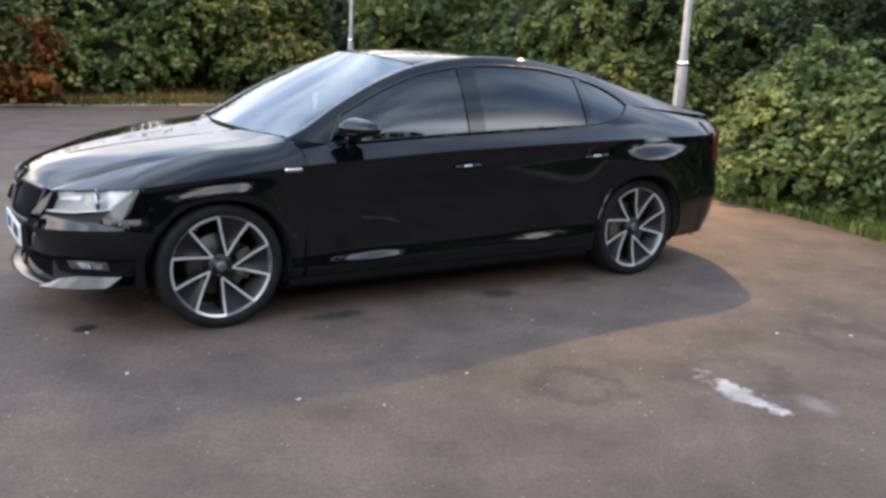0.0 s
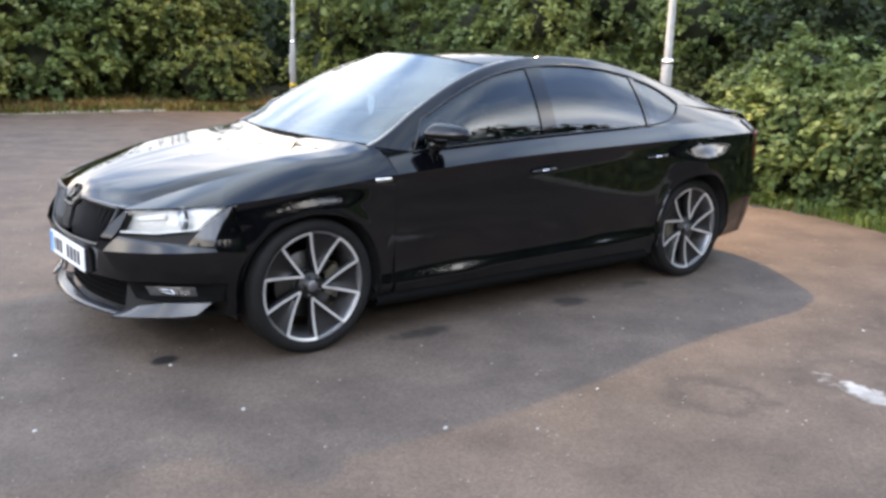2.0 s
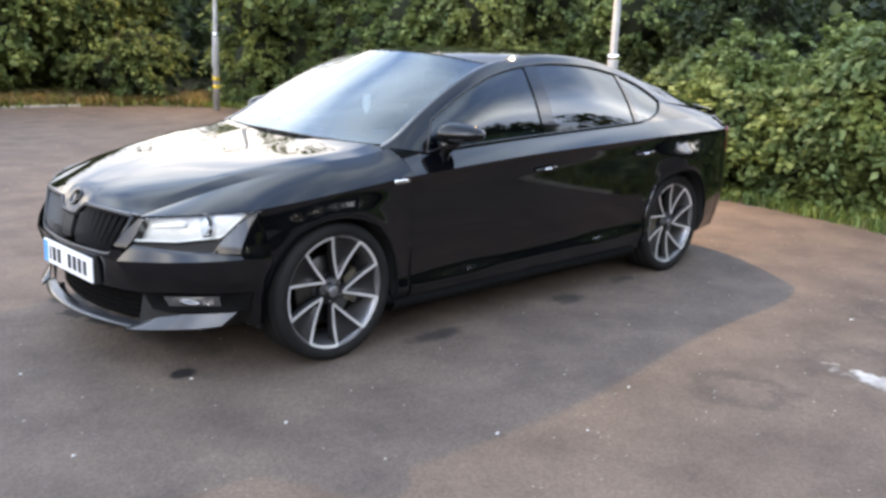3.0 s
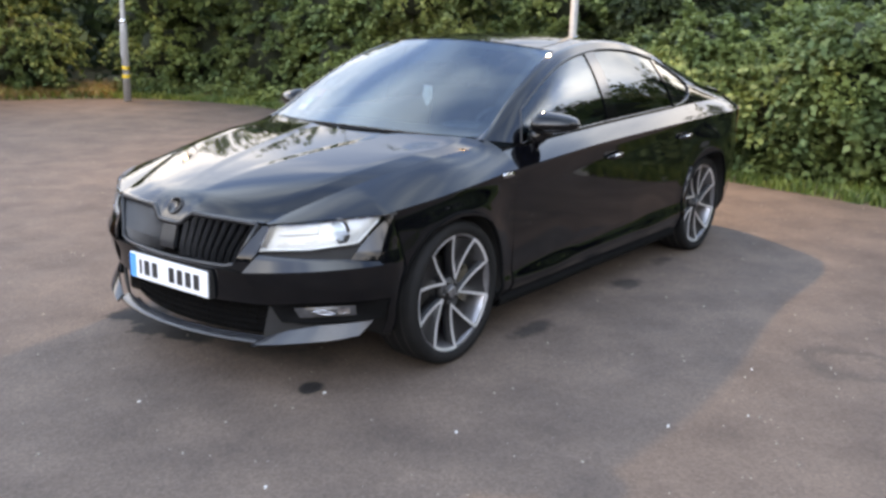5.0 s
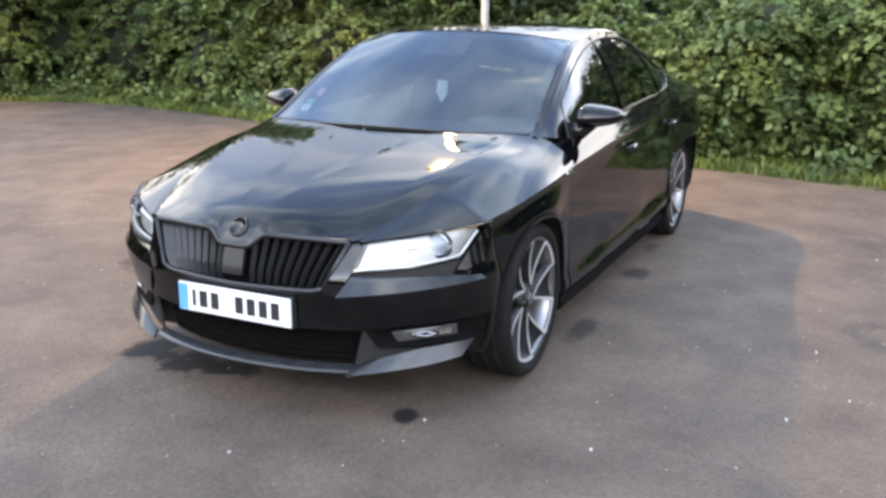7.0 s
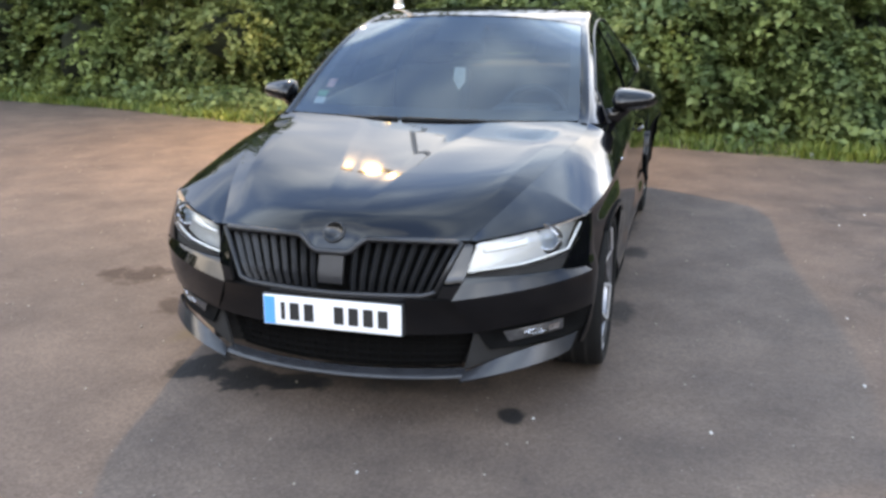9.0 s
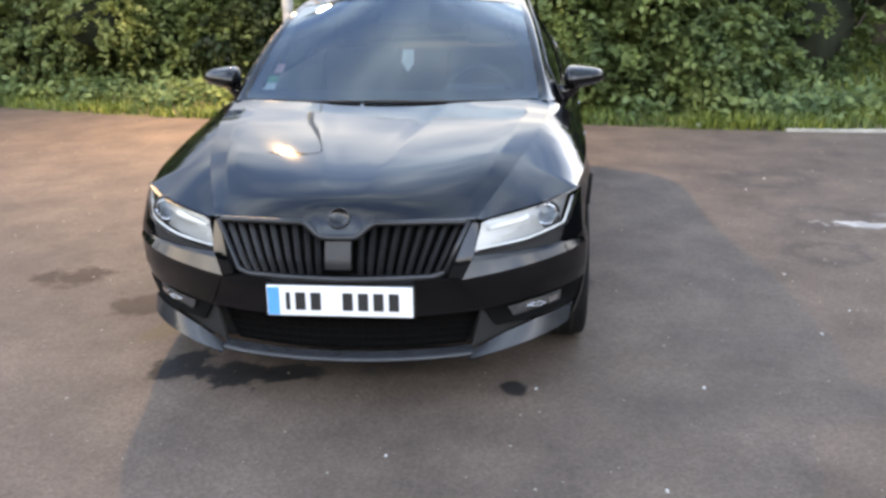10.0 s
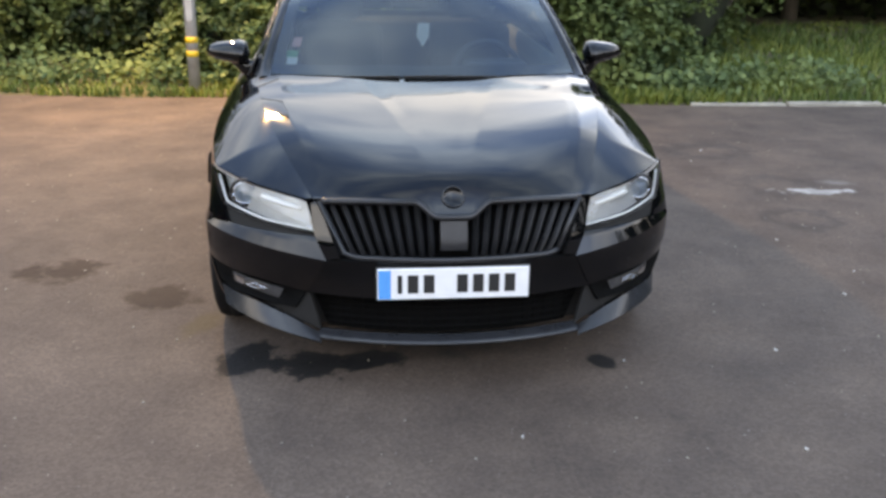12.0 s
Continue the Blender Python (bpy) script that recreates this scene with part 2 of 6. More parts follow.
PAPER = material("white_paper", (0.52, 0.51, 0.48), 0.7, vary=0.1, scale=40)
GREENST = material("green_sticker", (0.02, 0.28, 0.12), 0.5, vary=0.1, scale=40)
REDST = material("pale_red_sticker", (0.55, 0.22, 0.2), 0.5, vary=0.1, scale=40)
GALV = material("galvanised_steel", (0.38, 0.385, 0.38), 0.5, metal=0.35, vary=0.18, scale=9, bump=0.1, bump_scale=80)
YELLOW = material("yellow_band", (0.62, 0.40, 0.03), 0.5, vary=0.15, scale=20)
LAMPLENS = glow_material("street_lamp_glow", (1.0, 0.74, 0.46), 45.0)
KERB = material("kerb_concrete", (0.30, 0.275, 0.23), 0.85, vary=0.25, scale=6, bump=0.4, bump_scale=60)
SOIL = material("verge_soil", (0.06, 0.062, 0.03), 0.95, vary=0.4, scale=2.5, second=(0.15, 0.12, 0.055), bump=0.8, bump_scale=25)
BARK = material("bark", (0.07, 0.055, 0.04), 0.9, vary=0.3, scale=12, bump=0.5, bump_scale=50)
# near-black filler colour for the shade inside shrubs and woods
SHADE = material("inner_shade", (0.016, 0.021, 0.009), 0.95, vary=0.5, scale=6, bump=1.0, bump_scale=14)
LEAF_A = leaf_material("broad_leaves", (0.081, 0.123, 0.042), (0.156, 0.223, 0.081), (0.239, 0.318, 0.128))
LEAF_B = leaf_material("bramble_leaves", (0.095, 0.135, 0.046), (0.189, 0.244, 0.090), (0.299, 0.336, 0.140))
LEAF_C = leaf_material("dark_leaves", (0.066, 0.104, 0.038), (0.125, 0.183, 0.066), (0.202, 0.265, 0.104))
LEAF_R = leaf_material("autumn_leaves", (0.10, 0.035, 0.012), (0.22, 0.075, 0.02), (0.34, 0.13, 0.03))
# leaf greens darkened in the colour itself, for woods in deep shade
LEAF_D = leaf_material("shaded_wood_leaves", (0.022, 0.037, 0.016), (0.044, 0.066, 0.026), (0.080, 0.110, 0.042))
GRASS = leaf_material("grass_blades", (0.065, 0.111, 0.026), (0.143, 0.208, 0.052), (0.260, 0.299, 0.091), 0.3)
DRY = leaf_material("dry_grass", (0.15, 0.10, 0.045), (0.27, 0.185, 0.085), (0.38, 0.29, 0.15), 0.3)


def asphalt():
    """Worn brown-grey tarmac: stone chips, dusty and dull areas, oil drips, wet patches, sill-side dark blots, tyre
    scuffs and a rubbed white mark.
    """
    m = bpy.data.materials.new("worn_tarmac")
    m.use_nodes = True
    n, l = m.node_tree.nodes, m.node_tree.links
    b = n["Principled BSDF"]
    geo = n.new("ShaderNodeNewGeometry")

    def tex(scale, detail=5, rough=0.6):
        t = n.new("ShaderNodeTexNoise")
        t.inputs["Scale"].default_value, t.inputs["Detail"].default_value, t.inputs["Roughness"].default_value = scale, detail, rough
        l.new(geo.outputs["Position"], t.inputs["Vector"])
        return t

    def ramp(source, a, ca, z, cz):
        r = n.new("ShaderNodeValToRGB")
        r.color_ramp.elements[0].position, r.color_ramp.elements[0].color = a, (*ca, 1)
        r.color_ramp.elements[1].position, r.color_ramp.elements[1].color = z, (*cz, 1)
        l.new(source, r.inputs["Fac"])
        return r.outputs["Color"]

    def mix(fac, a, c, mode="MIX"):
        x = n.new("ShaderNodeMix")
        x.data_type, x.blend_type = "RGBA", mode
        for key, v in (("Factor", fac), ("A", a), ("B", c)):
            if isinstance(v, (int, float)):
                x.inputs[key].default_value = v
            elif isinstance(v, tuple):
                x.inputs[key].default_value = (*v, 1)
            else:
                l.new(v, x.inputs[key])
        return x.outputs["Result"]

    def calc(op, a, c):
        x = n.new("ShaderNodeMath")
        x.operation = op
        for i, v in enumerate((a, c)):
            if isinstance(v, (int, float)):
                x.inputs[i].default_value = v
            else:
                l.new(v, x.inputs[i])
        return x.outputs[0]

    base = ramp(tex(0.35).outputs["Fac"], 0.3, (0.0915, 0.0665, 0.0535), 0.7, (0.128, 0.093, 0.0745))
    patchy = ramp(tex(2.2, 7).outputs["Fac"], 0.35, (0.72, 0.72, 0.73), 0.68, (1.2, 1.19, 1.17))
    base = mix(1.0, base, patchy, "MULTIPLY")
    chips = n.new("ShaderNodeTexVoronoi")
    chips.inputs["Scale"].default_value = 95
    l.new(geo.outputs["Position"], chips.inputs["Vector"])
    base = mix(1.0, base, ramp(chips.outputs["Color"], 0.1, (0.78, 0.78, 0.78), 0.95, (1.24, 1.23, 1.22)), "MULTIPLY")
    grit = ramp(tex(38, 3).outputs["Fac"], 0.68, (0, 0, 0), 0.76, (0.10, 0.095, 0.088))
    base = mix(1.0, base, grit, "ADD")
    wob = tex(8, 7)
    wobble = calc("MULTIPLY", calc("SUBTRACT", wob.outputs["Fac"], 0.5), 1.0)
    sep = n.new("ShaderNodeSeparateXYZ")
    l.new(geo.outputs["Position"], sep.inputs[0])

    def blot(cx, cy, rx, ry, turn, soft, wob_amount, colour, strength, ring=False):
        nonlocal base
        c, s = math.cos(radians(turn)), math.sin(radians(turn))
        dx, dy = calc("SUBTRACT", sep.outputs[0], cx), calc("SUBTRACT", sep.outputs[1], cy)
        u = calc("DIVIDE", calc("ADD", calc("MULTIPLY", dx, c), calc("MULTIPLY", dy, s)), rx)
        v = calc("DIVIDE", calc("SUBTRACT", calc("MULTIPLY", dy, c), calc("MULTIPLY", dx, s)), ry)
        d = calc("SQRT", calc("ADD", calc("MULTIPLY", u, u), calc("MULTIPLY", v, v)), 0)
        d = calc("ADD", d, calc("MULTIPLY", wobble, wob_amount))
        if ring:
            d = calc("MULTIPLY", calc("ABSOLUTE", calc("SUBTRACT", d, 0.8), 0), 2.6)
        mask = ramp(d, max(0.0, 1 - soft), (strength,) * 3, 1 + soft * 0.3, (0, 0, 0))
        base = mix(mask, base, colour)

    dark, dull, brown = (0.006, 0.006, 0.0065), (0.030, 0.027, 0.025), (0.034, 0.019, 0.013)
    blot(-2.05, -0.61, 0.085, 0.055, 20, 0.3, 1.2, dark, 0.95)
    blot(-1.93, 0.76, 0.17, 0.12, 0, 0.25, 2.2, dark, 0.97)
    blot(-2.00, 0.50, 0.12, 0.22, -10, 0.25, 2.4, dark, 0.97)
    blot(-1.97, 0.28, 0.09, 0.14, 0, 0.25, 2.0, dark, 0.97)
    # broad, soft, darker area under the nose
    blot(-1.80, 0.0, 0.22, 0.6, 0, 0.7, 2.0, dull, 0.7)
    blot(-0.85, 1.75, 0.19, 0.27, 20, 0.45, 2.6, brown, 0.95)
    blot(-1.25, 1.22, 0.18, 0.20, -20, 0.45, 2.6, brown, 0.93)
    blot(-1.55, 0.98, 0.20, 0.09, -20, 0.6, 2.0, (0.10, 0.07, 0.035), 0.7)
    blot(0.40, -2.72, 0.075, 0.29, -4, 0.5, 3.4, (0.44, 0.43, 0.41), 0.9)
    blot(0.62, -2.98, 0.09, 0.16, -20, 0.8, 2.4, (0.30, 0.29, 0.28), 0.35)
    blot(-0.22, -2.32, 0.22, 0.25, 0, 0.9, 1.8, dull, 0.55, ring=True)
    blot(0.55, -2.55, 0.28, 0.3, 0, 0.9, 1.8, dull, 0.4, ring=True)
    blot(1.65, -2.45, 0.3, 0.36, 0, 0.9, 1.8, dull, 0.5, ring=True)
    # three dark blots strung out along the left sill
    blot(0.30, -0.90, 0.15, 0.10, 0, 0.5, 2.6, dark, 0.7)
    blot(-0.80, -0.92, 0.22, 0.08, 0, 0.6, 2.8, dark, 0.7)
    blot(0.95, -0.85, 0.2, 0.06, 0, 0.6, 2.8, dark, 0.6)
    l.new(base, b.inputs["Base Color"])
    b.inputs["Specular IOR Level"].default_value = 0.35
    rr = n.new("ShaderNodeMapRange")
    rr.inputs["To Min"].default_value, rr.inputs["To Max"].default_value = 0.62, 0.92
    l.new(tex(3).outputs["Fac"], rr.inputs["Value"])
    l.new(rr.outputs["Result"], b.inputs["Roughness"])
    bump, bump2 = n.new("ShaderNodeBump"), n.new("ShaderNodeBump")
    bump.inputs["Strength"].default_value, bump.inputs["Distance"].default_value = 0.35, 0.004
    l.new(chips.outputs["Distance"], bump.inputs["Height"])
    bump2.inputs["Strength"].default_value, bump2.inputs["Distance"].default_value = 0.35, 0.015
    l.new(tex(14, 6).outputs["Fac"], bump2.inputs["Height"])
    l.new(bump.outputs["Normal"], bump2.inputs["Normal"])
    l.new(bump2.outputs["Normal"], b.inputs["Normal"])
    return m


TARMAC = asphalt()


# ---- mesh helpers ----
def mesh(name, verts, faces, mat, smooth=True):
    me = bpy.data.meshes.new(name)
    me.from_pydata([tuple(map(float, v)) for v in verts], [], [tuple(map(int, f)) for f in faces])
    me.materials.append(mat)
    if smooth:
        me.shade_smooth()
    me.update()
    return me


def attach(ob, parent, label=""):
    ob.parent = parent
    return tagged(ob, label)


def solid(verts, faces, thick):
    """A sheet given thickness inwards: all points, all faces, how many are outer and inner faces, and its rim's edges."""
    v = np.asarray([tuple(q) for q in verts], float)
    faces = [tuple(int(i) for i in q) for q in faces]
    n, count = np.zeros_like(v), len(v)
    for q in faces:
        c = np.cross(v[q[2]] - v[q[0]], v[q[-1]] - v[q[1 if len(q) == 4 else 0]])
        for i in q:
            n[i] += c
    n /= np.linalg.norm(n, axis=1)[:, None] + 1e-12
    ways = {(q[i], q[(i + 1) % len(q)]) for q in faces for i in range(len(q))}
    edge = sorted((p, q) for p, q in ways if (q, p) not in ways)
    every = faces + [tuple(i + count for i in reversed(q)) for q in faces] + [(q, p, p + count, q + count) for p, q in edge]
    return np.vstack([v, v - n * thick]), every, len(faces), edge


def piece(name, verts, faces, mat, parent=None, label="", smooth=True, thick=0.0, bevel=0.0):
    if thick:
        verts, faces, outer, edge = solid(verts, faces, thick)
    ob = new(name, mesh(name, verts, faces, mat, smooth))
    if thick:
        me, half = ob.data, len(verts) // 2
        other = INNER if mat in (GLASS, SIDEGLASS, PRIVACY, LENS) else DEEP if mat in (PAINT, PIANO) else None
        if other:
            me.materials.append(other)
            index = np.zeros(len(me.polygons), np.int32)
            if other is INNER:
                index[outer:2 * outer] = 1
            else:
                index[2 * outer:] = 1
            me.polygons.foreach_set("material_index", index)
        rim = {tuple(sorted(q)) for q in edge} | {tuple(sorted((p + half, q + half))) for p, q in edge}
        me.attributes.new("sharp_edge", "BOOLEAN", "EDGE").data.foreach_set("value", [tuple(sorted(e.vertices)) in rim for e in me.edges])
        me.update()
    if bevel:
        s = ob.modifiers.new("bevel", "BEVEL")
        s.width, s.segments, s.limit_method = bevel, 2, "ANGLE"
    return attach(ob, parent, label)


def part(name, bm, mat, parent, label="", smooth=False):
    me = bpy.data.meshes.new(name)
    bm.to_mesh(me)
    bm.free()
    me.materials.append(mat)
    if smooth:
        me.shade_smooth()
    return attach(new(name, me), parent, label)


def grid(p, flip=False):
    """Verts and faces of a sheet from an array of points (rows, columns, 3)."""
    a, c = p.shape[:2]
    i = np.arange(a * c).reshape(a, c)
    q = np.stack([i[:-1, :-1], i[:-1, 1:], i[1:, 1:], i[1:, :-1]], -1).reshape(-1, 4)
    return p.reshape(-1, 3), q[:, ::-1] if flip else q


def joined(*sheets):
    vs, fs, k = [], [], 0
    for v, f in sheets:
        vs.extend(v)
        fs.extend([[i + k for i in face] for face in f])
        k += len(v)
    return vs, fs


def along(line, t):
    """Points at the fractions t of the length of a polyline."""
    line = np.asarray(line, float)
    d = np.r_[0, np.cumsum(np.linalg.norm(np.diff(line, axis=0), axis=1))]
    return np.stack([np.interp(np.asarray(t) * d[-1], d, line[:, k]) for k in range(line.shape[1])], -1)


def curve(knots, count=60):
    """A smooth line through knots."""
    k = np.asarray(knots, float)
    k = np.vstack([2 * k[0] - k[1], k, 2 * k[-1] - k[-2]])
    t = np.linspace(0, len(k) - 3 - 1e-9, count)
    i = t.astype(int)
    f = (t - i)[:, None]
    a, b, c, d = k[i], k[i + 1], k[i + 2], k[i + 3]
    return 0.5 * (2 * b + (c - a) * f + (2 * a - 5 * b + 4 * c - d) * f ** 2 + (3 * b - a - 3 * c + d) * f ** 3)


def coons(bottom, top, left, right, nu, nv):
    """A net of points inside four border lines; returns (nv, nu, k)."""
    u, v = np.linspace(0, 1, nu), np.linspace(0, 1, nv)
    b, t, l, r = along(bottom, u), along(top, u), along(left, v), along(right, v)
    U, V = u[None, :, None], v[:, None, None]
    return ((1 - V) * b[None] + V * t[None] + (1 - U) * l[:, None] + U * r[:, None]
            - (1 - U) * (1 - V) * b[0] - U * (1 - V) * b[-1] - (1 - U) * V * t[0] - U * V * t[-1])


def tube(line, radius, sides=8, flat=1.0):
    """A round bar along a line of points."""
    line = np.asarray(line, float)
    tang = np.gradient(line, axis=0)
    tang /= np.linalg.norm(tang, axis=1)[:, None] + 1e-9
    ref = np.array([0, 0, 1.0]) if abs(tang[:, 2]).mean() < 0.8 else np.array([1.0, 0, 0])
    s = np.cross(tang, ref)
    s /= np.linalg.norm(s, axis=1)[:, None] + 1e-9
    up = np.cross(s, tang)
    r = np.broadcast_to(np.asarray(radius, float), (len(line),))
    ang = np.linspace(0, 2 * np.pi, sides, endpoint=False)
    p = line[:, None] + r[:, None, None] * (np.cos(ang)[None, :, None] * s[:, None] * flat + np.sin(ang)[None, :, None] * up[:, None])
    v, f = [], []
    k = len(line)
    v = p.reshape(-1, 3)
    for i in range(k - 1):
        for j in range(sides):
            f.append((i * sides + j, i * sides + (j + 1) % sides, (i + 1) * sides + (j + 1) % sides, (i + 1) * sides + j))
    f.append(tuple(range(sides))[::-1])
    f.append(tuple((k - 1) * sides + j for j in range(sides)))
    return v, f


def lathe(profile, count=64, axis="y"):
    """A ring turned from (radius, offset) pairs about the y axis (or z)."""
    pr = np.asarray(profile, float)
    a = np.linspace(0, 2 * np.pi, count, endpoint=False)
    if axis == "y":
        p = np.stack([pr[None, :, 0] * np.cos(a)[:, None], np.broadcast_to(pr[None, :, 1], (count, len(pr))), pr[None, :, 0] * np.sin(a)[:, None]], -1)
    else:
        p = np.stack([pr[None, :, 0] * np.cos(a)[:, None], pr[None, :, 0] * np.sin(a)[:, None], np.broadcast_to(pr[None, :, 1], (count, len(pr)))], -1)
    k = len(pr)
    f = []
    for i in range(count):
        j = (i + 1) % count
        for m in range(k - 1):
            f.append((i * k + m, i * k + m + 1, j * k + m + 1, j * k + m))
    return p.reshape(-1, 3), f


def block(x0, x1, y0, y1, z0, z1, bevel=0.01, seg=2):
    bm = bmesh.new()
    bmesh.ops.create_cube(bm, size=1)
    for v in bm.verts:
        v.co = Vector(((x0 + x1) / 2 + v.co.x * (x1 - x0), (y0 + y1) / 2 + v.co.y * (y1 - y0), (z0 + z1) / 2 + v.co.z * (z1 - z0)))
    if bevel:
        bmesh.ops.bevel(bm, geom=bm.edges[:], offset=bevel, segments=seg, affect="EDGES", profile=0.5)
    return bm


def flat_prism(outline, depth, place):
    """A plate with a 2D outline; place maps (a, b, d) to a point."""
    k = len(outline)
    v = [place(a, b, 0) for a, b in outline] + [place(a, b, depth) for a, b in outline]
    f = [tuple(range(k)), tuple(range(2 * k - 1, k - 1, -1))] + [(i, i + k, (i + 1) % k + k, (i + 1) % k) for i in range(k)]
    return v, f


# ---- ground ----
EDGE = curve([(-60, 12.3), (-20, 12.3), (-8, 12.2), (0, 12.1), (3, 12.0), (4.9, 11.2), (5.9, 9.2), (5.5, 6.4), (4.9, 4.6), (4.5, 3), (4.4, 1.4), (4.4, 0),
              (4.1, -1.4), (3.85, -2.6), (3.72, -4.5), (3.65, -8), (3.6, -14), (3.6, -40)], 400)
EDGE_LEN = np.r_[0, np.cumsum(np.linalg.norm(np.diff(EDGE, axis=0), axis=1))]
_d = np.gradient(EDGE, axis=0)
_d /= np.linalg.norm(_d, axis=1)[:, None]
EDGE_OUT = np.stack([-_d[:, 1], _d[:, 0]], -1)


def verge_height(far):
    return 0.03 + 0.06 * np.clip(far / 1.0, 0, 1) + 0.16 * np.clip((far - 0.8) / 6, 0, 1)


def beside(s, far):
    """A point at the distance s along the tarmac's edge and far metres out from it, on the verge."""
    p = np.array([np.interp(s, EDGE_LEN, EDGE[:, k]) for k in (0, 1)])
    o = np.array([np.interp(s, EDGE_LEN, EDGE_OUT[:, k]) for k in (0, 1)])
    q = p + o * far
    return np.array([q[0], q[1], float(verge_height(np.asarray(far)))])


def at_edge(x=None, y=None, lo=0, hi=400):
    """The distance along the edge at which it passes a given x or y."""
    a = EDGE[lo:hi, 0] - x if x is not None else EDGE[lo:hi, 1] - y
    return EDGE_LEN[lo + int(np.argmin(abs(a)))]


v, f = grid(np.array([[[x, y, 0.0] for x in (-400, -60, -12, 12, 60, 400)] for y in (-400, -60, -12, 14, 60, 400)]))
ground = tagged(piece("ground", v, f, TARMAC, smooth=False), "worn brown-grey tarmac with stains, scuffs and grit", "ground", kind="structure")

fars = np.array([-0.04, 0.0, 0.15, 0.4, 0.8, 1.5, 3, 6, 12, 30])
rows_v = []
for k in range(len(EDGE)):
    row = []
    for q in fars:
        p = EDGE[k] + EDGE_OUT[k] * q
        lift = 0.0 if q < 0 else 0.012 if q == 0 else float(verge_height(np.asarray(q)))
        h = noise.noise((p[0] * 0.9, p[1] * 0.9, 0)) * 0.09 * min(1, max(q, 0))
        wav = noise.noise((p[0] * 1.7, p[1] * 1.7, 5)) * 0.10 if q <= 0.15 else 0
        p = p + EDGE_OUT[k] * wav
        row.append((p[0], p[1], lift + h - (0.02 if q < 0 else 0)))
    rows_v.append(row)
v, f = grid(np.array(rows_v))
verge = tagged(piece("verge", v, f, SOIL), "grassy soil verge rising from the tarmac's edge", "verge", kind="structure")


# ---- the car: lines of the body ----
def line_of(knots):
    k = curve(knots, 300)
    return lambda x, c: np.interp(x, k[:, 0], k[:, c])


# knots are (x, half width, height); the nose is at minus x
TORN = line_of([(-1.86, 0.835, 0.745), (-1.6, 0.880, 0.775), (-1.3, 0.902, 0.808), (-1.0, 0.905, 0.836), (-0.5, 0.908, 0.868), (0, 0.912, 0.893), (1.0, 0.918, 0.922), (1.5, 0.917, 0.932), (1.95, 0.898, 0.940), (2.25, 0.80, 0.946)])
BELT = line_of([(-1.86, 0.800, 0.775), (-1.5, 0.825, 0.835), (-1.0, 0.815, 0.905), (-0.7, 0.820, 0.932), (0, 0.832, 0.969), (1.0, 0.832, 1.004), (1.4, 0.826, 1.016), (1.8, 0.802, 1.016), (2.05, 0.768, 1.012), (2.25, 0.672, 1.010)])
RAIL = line_of([(-2.16, 0.475, 0.705), (-1.8, 0.605, 0.821), (-1.4, 0.700, 0.904), (-1.02, 0.745, 0.954), (-0.7, 0.712, 1.115), (-0.4, 0.672, 1.258), (-0.12, 0.638, 1.345),
                (0.25, 0.615, 1.392), (0.65, 0.610, 1.383), (1.0, 0.605, 1.332), (1.35, 0.597, 1.258), (1.7, 0.584, 1.180), (2.0, 0.590, 1.098), (2.25, 0.635, 1.046)])


